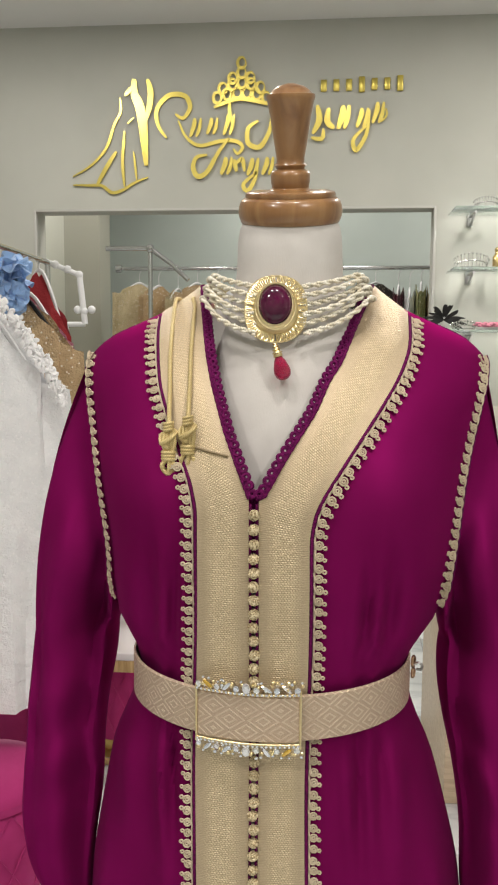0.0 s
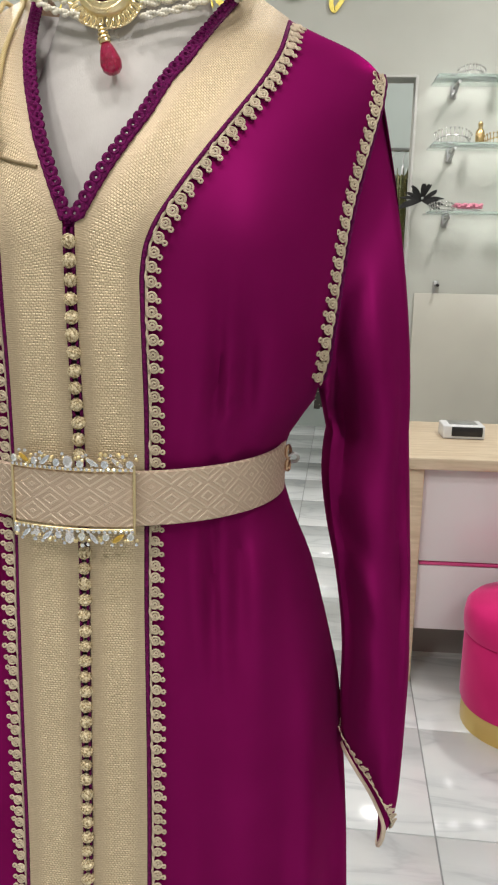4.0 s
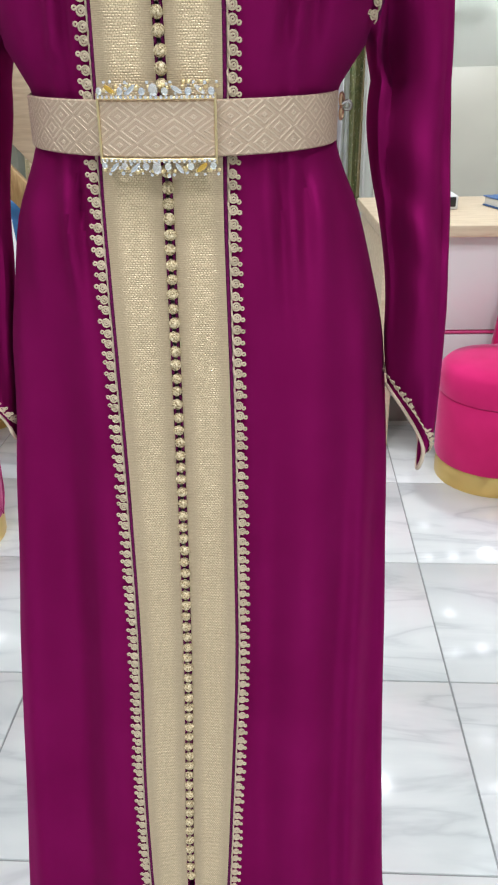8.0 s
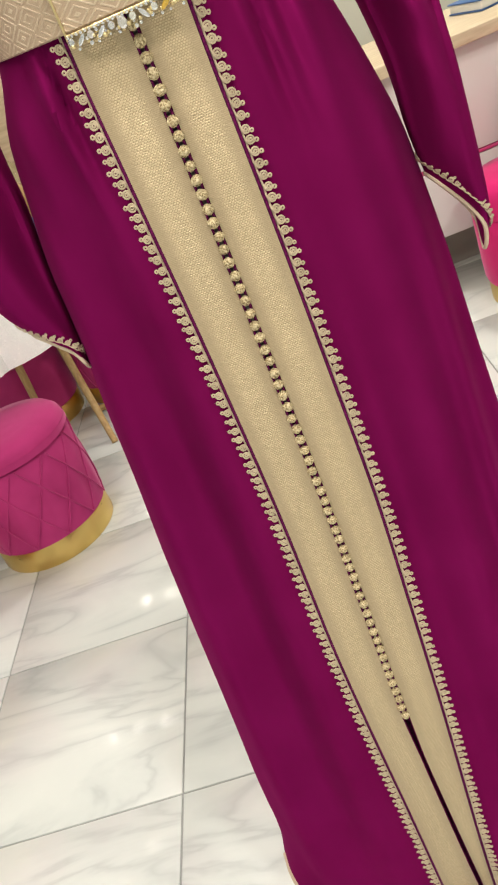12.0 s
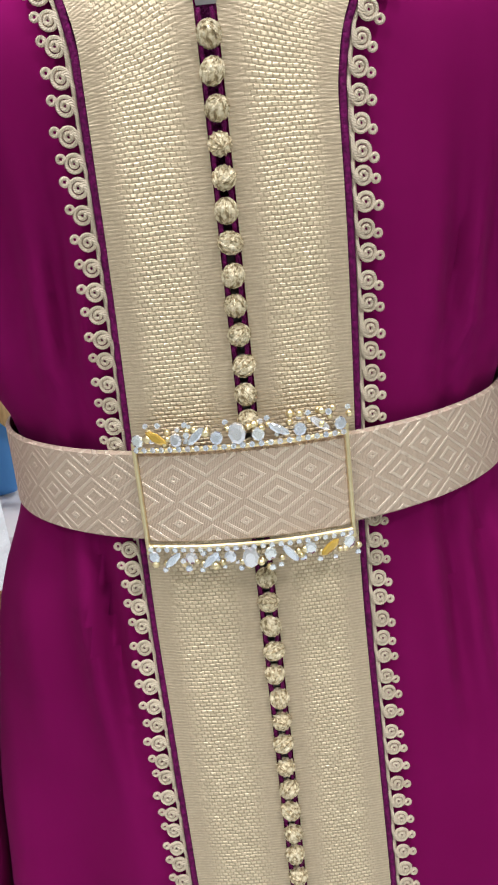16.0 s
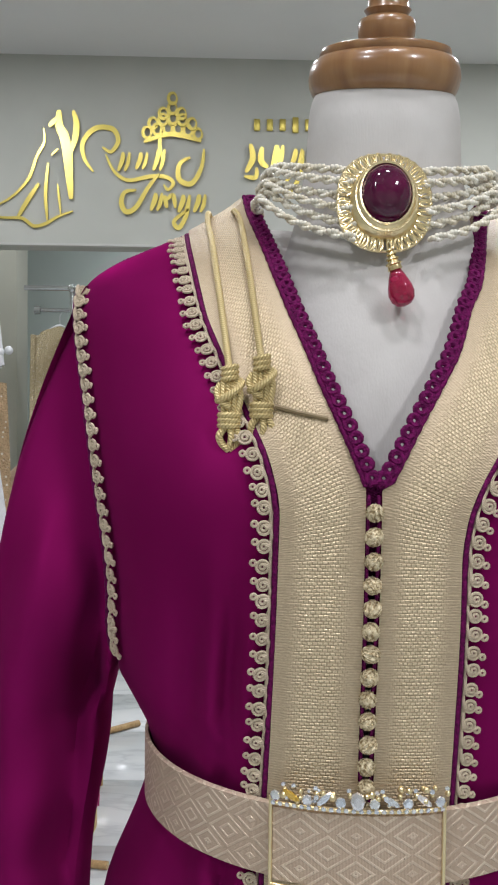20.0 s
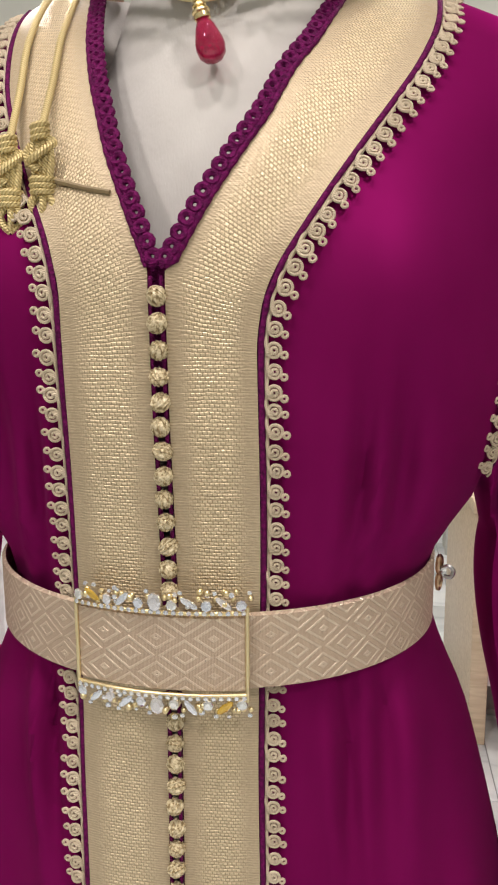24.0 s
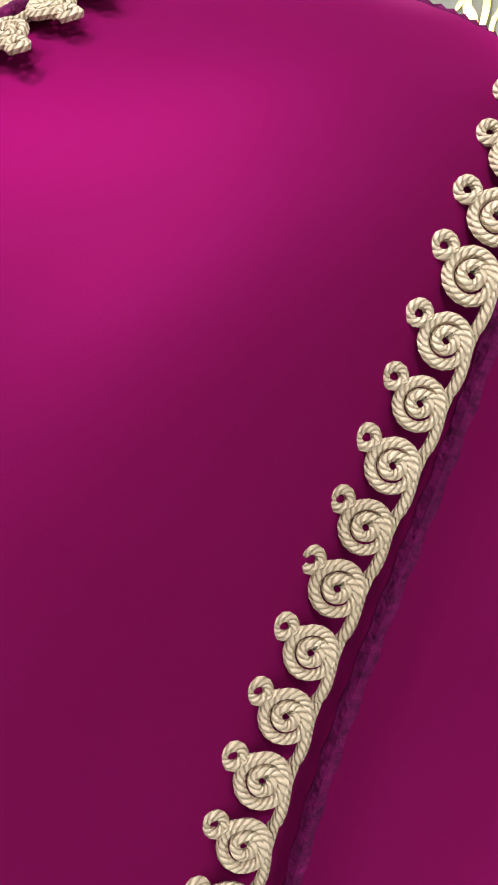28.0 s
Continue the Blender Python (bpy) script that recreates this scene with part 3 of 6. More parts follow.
HALF = SKIRT + [(1.31, 0.170), (1.36, 0.175), (1.39, 0.178), (1.43, 0.182), (1.47, 0.187), (1.50, 0.1925), (1.525, 0.198), (1.545, 0.200), (1.563, 0.193)] + SLOPE
EDGE = SKIRT + [(1.305, 0.166), (1.325, 0.165), (1.36, 0.1645), (1.39, 0.1695), (1.43, 0.1745), (1.47, 0.182), (1.50, 0.1885), (1.53, 0.1945), (1.552, 0.197)] + SLOPE
SHOULDER_Z, ARMPIT_Z, TOP_Z = 1.555, 1.316, 1.622
V_Z, V_X = 1.435, -0.049


def soft(z):
    return min(0.03, max(0.004, abs(z - 1.57) * 0.15)) if z > 1.3 else 0.018


def mid(z):
    return tab(z, MID, 0.03)


def half(z):
    return tab(z, HALF, max(0.010, soft(z)) if z > 1.3 else soft(z))


def edge(z):
    return tab(z, EDGE, soft(z))


def folds(dx, z):
    """Depth of the drape's folds, towards the viewer when negative."""
    low = min(1.0, max(0.0, (1.215 - z) / 0.38)) * (0.72 + 0.28 * min(1.0, max(0.0, z / 0.8)))
    out = 0.0
    low *= min(1.0, max(0.15, z / 0.3))
    for at, wide, deep, lean in ((0.116, 0.028, -0.026, 0.02), (0.165, 0.014, -0.034, 0.045), (0.192, 0.015, 0.040, 0.055), (0.070, 0.018, 0.010, 0.01), (-0.092, 0.020, -0.008, -0.01), (-0.128, 0.026, 0.026, -0.02), (-0.182, 0.022, -0.040, -0.045)):
        out += deep * low * math.exp(-(((dx - at - lean * (1 - z) * 0.6) / wide) ** 2))
    waist = math.exp(-(((z - 1.17) / 0.07) ** 2)) + 0.9 * math.exp(-(((z - 1.32) / 0.055) ** 2))
    side = min(1.0, max(0.0, (abs(dx) - 0.055) / 0.03))
    gather = math.exp(-(((z - 1.19) / 0.085) ** 2)) * (1 if z < 1.19 else 0)
    out += 0.0055 * gather * side * math.sin(dx * 120 + 1.2 * math.sin(dx * 50) + z * 3)
    out += 0.0065 * waist * side * math.sin(dx * 190 + 1.5 * math.sin(dx * 70) + z * 4)
    out -= 0.013 * math.exp(-(((z - 1.415) / 0.055) ** 2)) * math.exp(-(((abs(dx) - 0.115) / 0.04) ** 2))
    out += 0.004 * math.exp(-(((z - 1.34) / 0.03) ** 2)) * math.exp(-(((abs(dx) - 0.10) / 0.018) ** 2))
    return out


def y_front(x, z):
    dx, a = x - mid(z), half(z)
    t = min(1.0, abs(dx) / a)
    c = tab(z, CREST, 0.01)
    y = c - (c - tab(z, FRONT, 0.015)) * max(0.0, 1 - t ** 2.5) ** 0.6
    ease = max(0.0, 1 - t ** 6)
    notch = 0.035 * math.exp(-((z / 0.12) ** 2)) * math.exp(-(((x + 0.05) / 0.03) ** 2))
    wave = 0.007 * math.exp(-((z / 0.09) ** 2)) * math.sin(dx * 19 + 0.6)
    return y + (folds(dx, z) + notch + wave) * ease


def y_back(x, z):
    a = half(z)
    t = min(1.0, abs(x - mid(z)) / a)
    deep = 0.095 + 0.12 * max(0.0, 1 - z / 1.0)
    if z > 1.5:
        deep *= max(0.05, 1 - (z - 1.5) / 0.16)
    return tab(z, CREST, 0.01) + deep * max(0.0, 1 - t ** 2.5) ** 0.6


def normal_at(x, z):
    e = 0.003
    gx = (y_front(x + e, z) - y_front(x - e, z)) / (2 * e)
    gz = (y_front(x, z + e) - y_front(x, z - e)) / (2 * e)
    return Vector((gx, -1, gz)).normalized()


def on_front(x, z, lift=0.0):
    return Vector((x, y_front(x, z), z)) + normal_at(x, z) * lift


IN_R = [(1.435, -0.043), (1.464, -0.027), (1.484, -0.0145), (1.505, -0.001), (1.532, 0.011), (1.5455, 0.0205), (1.605, 0.047), (1.622, 0.053), (1.64, 0.057)]
IN_L = [(1.435, -0.053), (1.462, -0.0642), (1.4886, -0.0754), (1.505, -0.081), (1.528, -0.0895), (1.552, -0.097), (1.6055, -0.1115), (1.622, -0.1135), (1.64, -0.115)]
OUT_R = [(0, -0.034), (0.175, -0.031), (0.45, -0.014), (0.72, -0.001), (1.0, -0.001), (1.2, -0.0045), (1.3, -0.001), (1.40, -0.002), (1.42, 0.001), (1.436, 0.008), (1.466, 0.0275), (1.485, 0.0405), (1.509, 0.057), (1.53, 0.071), (1.55, 0.081), (1.563, 0.0855), (1.578, 0.0875), (1.592, 0.089), (1.64, 0.094)]
OUT_L = [(0, -0.096), (0.26, -0.099), (0.55, -0.105), (0.75, -0.1), (0.95, -0.101), (1.2, -0.105), (1.32, -0.101), (1.425, -0.0995), (1.448, -0.105), (1.5, -0.128), (1.526, -0.139), (1.58, -0.152), (1.605, -0.156), (1.64, -0.158)]


def middle_line(z):
    return -0.050 - 0.008 * math.exp(-(((z - 0.43) / 0.25) ** 2))


def inner(z, side):
    if z <= V_Z:
        gap = 0.0030 - 0.0016 * min(1.0, max(0.0, (0.43 - z) / 0.06)) + 0.0012 * min(1.0, max(0.0, (0.37 - z) / 0.37))
        return middle_line(z) + side * gap
    return tab(z, IN_R if side > 0 else IN_L, 0.004)


def outer_band(z, side):
    return tab(z, OUT_R if side > 0 else OUT_L, 0.006 if z > 1.35 else 0.05)


ROWS_Z = sorted(set([round(0.004 + k * 0.016, 4) for k in range(82)] + [round(1.3 + k * 0.008, 4) for k in range(28)] + [round(1.524 + k * 0.0035, 4) for k in range(28)] + [TOP_Z]))
ROWS_Z = [z for z in ROWS_Z if z <= TOP_Z]

caftan = thing("caftan", "long magenta crepe caftan with gold placket and scrollwork braid", "caftan", (CX, YC, 0))
for side in (1, -1):
    rows = []
    for z in ROWS_Z:
        a, b = inner(z, side), mid(z) + side * edge(z)
        if z > 1.60:
            b = a + side * max(0.002, abs(b - a)) if (b - a) * side > 0 else a + side * 0.002
        n = 64
        rows.append([Vector((a + (b - a) * k / n, y_front(a + (b - a) * k / n, z) + (0.001 if z < 1.6 else 0), z)) for k in range(n + 1)])
    part("front_panel", Shape().grid(rows), SATIN, caftan)
rows = []
for z in [z for z in ROWS_Z if z < 1.598]:
    c, a = mid(z), edge(z)
    rows.append([Vector((c + a * k, y_back(c + a * k, z), z)) for k in np.linspace(-1, 1, 49)])
part("back_panel", Shape().grid(rows), SATIN, caftan)
# inside facing seen through the hem slit
rows = [[Vector((middle_line(z) + k * 0.03, y_front(middle_line(z) + k * 0.03, z) + 0.018, z)) for k in (-1, -0.5, 0, 0.5, 1)] for z in np.linspace(0.004, 1.436, 60)]
part("placket_facing", Shape().grid(rows), BRAID, caftan, "dark purple placket facing")

# gold woven bands beside the middle and round the neck
for side in (1, -1):
    rows, uvs, run, last = [], [], 0.0, None
    pairs = [(z, z) for z in ROWS_Z if z < 1.39] + [(1.39 + 0.234 * t, 1.39 + 0.205 * t - 0.018 * math.sin(math.pi * t)) for t in np.linspace(0, 1, 40)]
    for zi, zo in pairs:
        a, b = inner(zi, side) + side * 0.0012, outer_band(zo, side) - side * 0.0012
        row = [on_front(a + (b - a) * k / 12, zi + (zo - zi) * k / 12, 0.0022) for k in range(13)]
        if last:
            run += (row[6] - last).length
        last = row[6]
        rows.append(row)
        uvs.append([(k / 12 if side > 0 else 1 - k / 12, run) for k in range(13)])
    end = rows[-1]
    for k in range(1, 10):
        rows.append([p + Vector((-side * 0.0004 * k, 0.009 * k, 0.0035 * math.sin(min(k, 3) / 3 * 1.57) - 0.00035 * k * k)) for p in end])
        uvs.append([(j / 12 if side > 0 else 1 - j / 12, run + 0.009 * k) for j in range(13)])
    part("gold_band", Shape().grid(rows, False, uvs), RIBBON, caftan, "woven pale gold ribbon band")
    # thin purple piping between band and scrolls
    pts = [on_front(outer_band(z, side) + side * 0.0005, z, 0.0014) for z in ROWS_Z[::2] if z < 1.592]
    part("piping", Shape().tube(pts, 0.0016, 8), BRAID, caftan, "thin purple piping")
    # crocheted edge of the neckline
    pts = [on_front(inner(z, side), z, 0.0025) for z in np.linspace(V_Z - 0.001, TOP_Z, 60)]
    edge_pts = [Vector(p) for p in pts]
    s = Shape()
    for off, r in ((0.0014, 0.0013), (-0.0010, 0.0014)):
        s.tube([p + Vector((side * off, -0.0006, 0)) for p in pts], [r + 0.0004 * (k % 2) for k in range(60)], 8)
    part("neck_braid", s, BRAID, caftan, "crocheted purple neck edging")
    s = Shape()
    for p, d in evenly(edge_pts, 0.0074):
        nrm = Vector((0, -1, 0.1)).normalized()
        w = d.cross(nrm).normalized() * side
        w = w if w.x * side < 0 else -w
        c = p + w * 0.0030 + nrm * 0.0010
        s.tube([c + (d * math.cos(q) + w * math.sin(q)) * 0.0027 for q in np.linspace(0, 2 * math.pi, 12)[:-1]], 0.0019, 6, True)
    part("neck_crochet", s, BRAID, caftan, "row of small purple crochet loops", "stuff")


def scroll_mesh():
    """One coiled cord scroll with its small ring: x along the braid, y away from it, z off the cloth."""
    s = Shape()
    coil = []
    for k in range(38):
        t = k / 37
        a = -0.5 * math.pi + t * 4.5 * math.pi
        r = 0.0034 if t < 0.40 else 0.0034 - 0.0018 * min(1.0, (t - 0.40) / 0.14) - 0.0004 * max(0.0, (t - 0.54) / 0.46)
        coil.append((r * math.cos(a), 0.0040 + r * math.sin(a) * 0.97, 0.0011 + 0.0002 * math.sin(3 * a) + 0.0003 * t))
    s.tube([(-0.0074, 0.0004, -0.0008), (-0.0055, 0.0001, 0.0003), (-0.0038, 0.0001, 0.0008), (-0.0020, 0.0003, 0.0010)] + coil, 0.00088, 6, rope=True)
    ring = [(0.0023 + 0.0014 * math.cos(a), 0.0091 + 0.0014 * math.sin(a), 0.0012 + 0.0002 * math.sin(2 * a)) for a in np.linspace(-2.0, 4.6, 14)]
    s.tube([(0.0027, 0.0058, 0.0010), (0.0021, 0.0069, 0.0011)] + ring, 0.00084, 6, rope=True)
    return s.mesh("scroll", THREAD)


SCROLL = scroll_mesh()
SCROLL_UV = [(0.0, 0.0)] * len(SCROLL.vertices)
for lp in SCROLL.loops:
    SCROLL_UV[lp.vertex_index] = tuple(SCROLL.uv_layers[0].data[lp.index].uv)


def place_scroll(p, d, nrm, away, parent, size=1.0, bag=None):
    x = d.normalized()
    zz = nrm.normalized()
    y = zz.cross(x)
    m = Matrix((x, y, zz)).transposed().to_4x4()
    if y.dot(away) < 0:
        m = Matrix((-x, -y, zz)).transposed().to_4x4()
    m = Matrix.Translation(p) @ m @ Matrix.Scale(size, 4)
    if bag is None:
        piece("scroll", SCROLL, m, parent)
    else:
        bag.add([m @ q.co for q in SCROLL.vertices], [tuple(f.vertices) for f in SCROLL.polygons], SCROLL_UV)


rnd = random.Random(5)
for side in (1, -1):
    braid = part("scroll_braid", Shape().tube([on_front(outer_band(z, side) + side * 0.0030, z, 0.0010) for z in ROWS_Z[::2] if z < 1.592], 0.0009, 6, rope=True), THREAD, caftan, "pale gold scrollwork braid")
    bag = Shape()
    line = [on_front(outer_band(z, side) + side * 0.003, z, 0.0012) for z in ROWS_Z if z < 1.592]
    for p, d in evenly(line, 0.0101):
        nrm = normal_at(p.x, min(p.z, 1.615))
        away = Vector((side, 0, 0))
        jig = Vector((rnd.uniform(-0.0004, 0.0004), 0, rnd.uniform(-0.0005, 0.0005)))
        tilt = Matrix.Rotation(rnd.uniform(-0.15, 0.15), 3, nrm)
        place_scroll(p + jig, tilt @ (d * (1 if side < 0 else -1)), nrm, away, braid, rnd.uniform(0.93, 1.02), None if p.z > 0.62 else bag)
    part("lower_scrollwork", bag, THREAD, braid, "", "stuff")

# cord buttons down the middle
BUTTON = Shape()
rowsb = []
for k in range(8):
    a = math.pi * k / 7
    rowsb.append([Vector((0.0043 * math.sin(a) * math.cos(q), 0.0043 * math.sin(a) * math.sin(q), 0.0047 * math.cos(a))) * (1 + 0.06 * math.sin(5 * q + 3 * a)) for q in np.linspace(0, 2 * math.pi, 13)[:-1]])
BUTTON.grid(rowsb, True)
for k in range(6):
    BUTTON.tube([(0.0041 * math.cos(q) * math.cos(k * 0.524), 0.0041 * math.cos(q) * math.sin(k * 0.524), 0.0045 * math.sin(q)) for q in np.linspace(0, 2 * math.pi, 13)[:-1]], 0.0007, 4, True)
BUTTON = BUTTON.mesh("button", mat("gold_thread_button", (0.66, 0.55, 0.35), 0.45, 0.3))
v = coords(BUTTON.materials[0])
bump(BUTTON.materials[0], noise_tex(BUTTON.materials[0], v, 620, 2), 1.0, 0.0016)
colour(BUTTON.materials[0], ramp(BUTTON.materials[0], noise_tex(BUTTON.materials[0], v, 560, 2), [(0.38, (0.30, 0.22, 0.11)), (0.5, (0.66, 0.55, 0.35)), (0.7, (0.80, 0.70, 0.50))]))
line = [on_front(middle_line(z), z, 0.002) for z in np.linspace(0.44, 1.427, 120)][::-1]
loops = Shape()
for p, d in evenly(line, 0.0126):
    m = Matrix.Translation(p + Vector((rnd.uniform(-0.0006, 0.0006), -0.0015, rnd.uniform(-0.0005, 0.0005)))) @ Matrix.Scale(1.06, 4) @ Euler((rnd.uniform(0, 3), rnd.uniform(-0.4, 0.4), rnd.uniform(0, 3))).to_matrix().to_4x4()
    piece("button", BUTTON, m, caftan)
    for dx in (-0.0026, 0.0022):
        loops.tube([p + Vector((dx, 0.0002, 0.0090)), p + Vector((dx * 1.15, -0.0008, 0.0063)), p + Vector((dx, 0.0002, 0.0036))], 0.0011, 5)
part("loop_cord", loops, BRAID, caftan, "purple cord button loops", "stuff")

# hem edging
s = Shape()
for side in (1, -1):
    z = 0.005
    a, b = inner(z, side), mid(z) + side * edge(z)
    s.tube([Vector((a + (b - a) * k / 60, y_front(a + (b - a) * k / 60, z) - 0.002, z)) for k in range(61)], 0.0036, 6)
part("hem_piping", s, mat("cream_hem_facing", (0.6, 0.5, 0.38), 0.6), caftan, "cream hem edging lying on the floor")

# shoulder seams
for side in (1, -1):
    s = Shape().tube([Vector((mid(z) + side * (edge(z) - 0.0004), tab(z, CREST, 0.01) + 0.0005, z - 0.0014)) for z in np.linspace(SHOULDER_Z + 0.002, 1.596, 60)], [0.0017 + 0.0005 * (k % 2) for k in range(60)], 6)
    part("shoulder_seam", s, BRAID, caftan, "dark corded shoulder seam")

# sleeves
SLEEVES = {
    1: ([(0.893, 0.186), (0.905, 0.200), (0.925, 0.208), (0.973, 0.211), (1.053, 0.214), (1.14, 0.2115), (1.242, 0.2055), (1.336, 0.199)], [(0.898, 0.184), (0.961, 0.161), (1.02, 0.153), (1.08, 0.154), (1.14, 0.146), (1.195, 0.133), (1.245, 0.127), (1.30, 0.137)]),
    -1: ([(0.935, -0.234), (0.979, -0.267), (1.01, -0.293), (1.07, -0.306), (1.12, -0.303), (1.239, -0.295), (1.331, -0.285)], [(0.935, -0.232), (0.997, -0.229), (1.036, -0.228), (1.094, -0.220), (1.152, -0.220), (1.194, -0.217), (1.23, -0.2085), (1.272, -0.206)]),
}
RIM = {1: (0.985, 0.895), -1: (0.933, 0.985)}
N_RING = 44


def sleeve_start(phi, side):
    z = SHOULDER_Z + 0.002 - (1 - math.cos(phi)) / 2 * (SHOULDER_Z - ARMPIT_Z)
    x = mid(z) + side * (edge(z) - 0.004)
    yf = y_front(mid(z) + side * (edge(z) - 0.001), z) + 0.002
    return Vector((x, yf if math.sin(phi) >= 0 else 2 * YC - yf, z))


def sleeve_ring(phi, k, side):
    xo, xi = SLEEVES[side]
    z_in, z_out = RIM[side]
    zr = z_in + (z_out - z_in) * (1 + math.cos(phi)) / 2
    z = 1.27 + (zr - 1.27) * k
    o, i = tab(z, xo, 0.02), tab(z, xi, 0.02)
    c, rx = (o + i) / 2, abs(o - i) / 2
    ry = 0.058 - 0.014 * k - 0.031 * k ** 5
    wr = 1 + 0.07 * math.sin(3 * phi + 5 * k) + 0.05 * math.sin(6 * phi - 7 * k + 1) + 0.05 * math.sin(26 * k + 2 * phi) * math.exp(-(((k - 0.28) / 0.2) ** 2))
    fade = 1 - k ** 2
    crease = 0.032 * fade * math.exp(-(((phi - 2.15 - 0.5 * k) / 0.34) ** 2)) + 0.014 * fade * math.exp(-(((phi - 0.75 - 0.3 * k) / 0.22) ** 2))
    crease += 0.0030 * math.exp(-(((k - 0.33 - 0.12 * math.cos(phi)) / 0.05) ** 2)) + 0.0025 * math.exp(-(((k - 0.52 - 0.10 * math.cos(phi)) / 0.05) ** 2)) if math.sin(phi) > 0 else 0.0
    return Vector((c + side * rx * math.cos(phi), 0.806 - 0.058 * max(0.0, (1.27 - z) / 0.38) ** 1.2 + crease * max(0.0, math.sin(phi)) - ry * math.sin(phi) * wr, z))


for side in (1, -1):
    rows = []
    phis = [2 * math.pi * j / N_RING for j in range(N_RING)]
    for k in range(23):
        t = k / 22
        e = t * t * (3 - 2 * t)
        row = []
        for phi in phis:
            a, b = sleeve_start(phi, side), sleeve_ring(phi, 0, side)
            p = a.lerp(b, t)
            p.x = a.x + (b.x - a.x) * (1 - (1 - t) ** (1.8 if side > 0 else 2.2) if math.cos(phi) > 0 else t)
            dent = 0.016 * math.exp(-(((t - 0.75) / 0.22) ** 2)) * math.exp(-(((phi - 2.2) / 0.45) ** 2)) - 0.012 * math.exp(-(((t - 0.6) / 0.3) ** 2)) * math.exp(-(((phi - 1.4) / 0.35) ** 2))
            p.y += dent + 0.009 * max(0.0, math.sin(phi)) * math.exp(-(((t - 0.22) / 0.18) ** 2)) + 0.004 * math.sin(6 * phi + 1) * math.sin(math.pi * t) ** 2
            row.append(p)
        rows.append(row)
    for k in range(1, 41):
        rows.append([sleeve_ring(phi, k / 40, side) for phi in phis])
    # turned-in facing at the wrist
    last = rows[-1]
    cen = sum(last, Vector()) / len(last)
    rows.append([p.lerp(cen, 0.06) + Vector((0, 0, 0.001)) for p in last])
    rows.append([p.lerp(cen, 0.1) + Vector((0, 0, 0.03)) for p in last])
    sleeve = part("sleeve", Shape().grid(rows, True), SATIN, caftan)
    rim = [sleeve_ring(phi, 1.0, side) for phi in phis]
    part("cuff_edging", Shape().tube([p + Vector((0, 0, -0.001)) for p in rim], 0.0022, 6, True), bpy.data.materials["cream_hem_facing"], sleeve, "cream cuff edging")
    bag = Shape()
    cuff = [sleeve_ring(phi, 0.955, side) + Vector((0, 0, 0)) for phi in phis] + [sleeve_ring(0, 0.955, side)]
    for p, d in evenly(cuff, 0.0072):
        nrm = (p - Vector((cen.x, cen.y, p.z))).normalized()
        place_scroll(p + nrm * 0.0015, d, nrm, Vector((0, 0, 1)), sleeve, 0.72, bag)
    part("cuff_scrollwork", bag, THREAD, sleeve, "scrollwork round the cuff", "stuff")
    # scrolls along the armhole, curls towards the chest
    zz = np.linspace(ARMPIT_Z + 0.003, SHOULDER_Z - 0.001, 60)
    line = [on_front(mid(z) + side * (edge(z) - 0.0042 + 0.0015 * min(1, max(0, (z - 1.47) / 0.06))), z, 0.0032) for z in zz]
    braid = part("armhole_braid", Shape().tube(line, 0.0006, 6, rope=True), THREAD, caftan, "scrollwork braid along the armhole")
    for p, d in evenly(line, 0.0100):
        nrm = (normal_at(p.x - side * 0.012, p.z) * 0.55 + Vector((side * 0.12, -1, 0.2)) * 0.45).normalized()
        if side < 0:
            nrm = (nrm + Vector((-0.38, 0, 0)) * min(1.0, max(0.0, (1.55 - p.z) / 0.08))).normalized()
        place_scroll(p, (d if side > 0 else -d), nrm, Vector((-side, 0, 0)), braid, rnd.uniform(1.0, 1.08))
    pts = [on_front(mid(z) + side * (edge(z) - 0.0010), z, 0.0024) for z in zz]
    part("armhole_seam", Shape().tube(pts, [0.0014 + 0.0005 * (k % 2) for k in range(60)], 6), BRAID, caftan, "dark armhole seam")

# belt
belt = thing("belt", "rose-gold jacquard belt with crystal buckle over the caftan", "belt", (CX, YC, 1.245))
BELT_Z, BELT_H = 1.2435, 0.043


def belt_at(a, dz, lift=0.0):
    """a: angle from the front middle (positive to +x)."""
    rx, ry = 0.136 + lift, 0.112 + lift
    drop = -0.004 * math.cos(a)
    return Vector((CX - 0.010 + rx * math.sin(a), 0.772 - ry * math.cos(a) * (1.0 if abs(a) < 1.57 else 0.75), BELT_Z + dz + drop))


def belt_strip(a0, a1, lift, thick, half_h, n=60):
    rows, uvs = [], []
    prof = [(-half_h, thick * 0.2), (-half_h + 0.0012, thick), (-half_h * 0.5, thick), (0, thick), (half_h * 0.5, thick), (half_h - 0.0012, thick), (half_h, thick * 0.2), (half_h, 0), (-half_h, 0)]
    for k in range(n + 1):
        a = a0 + (a1 - a0) * k / n
        rows.append([belt_at(a, dz, lift + off) for dz, off in prof])
        uvs.append([(a * 0.128, dz) for dz, off in prof])
    return Shape().grid(rows, True, uvs)


part("strap", belt_strip(-1.62, 1.62, 0.0, 0.0022, BELT_H / 2 - 0.0005, 90), BELT, belt)
part("back_strap", belt_strip(1.64, 2 * math.pi - 1.64, 0.0, 0.0022, BELT_H / 2 - 0.001, 60), BELT, belt)
BA, BC = 0.335, -0.105      # half width and middle of the buckle
buckle = part("buckle_panel", belt_strip(BC - BA, BC + BA, 0.0026, 0.002, 0.021, 30), BELT, belt, "jacquard buckle panel")
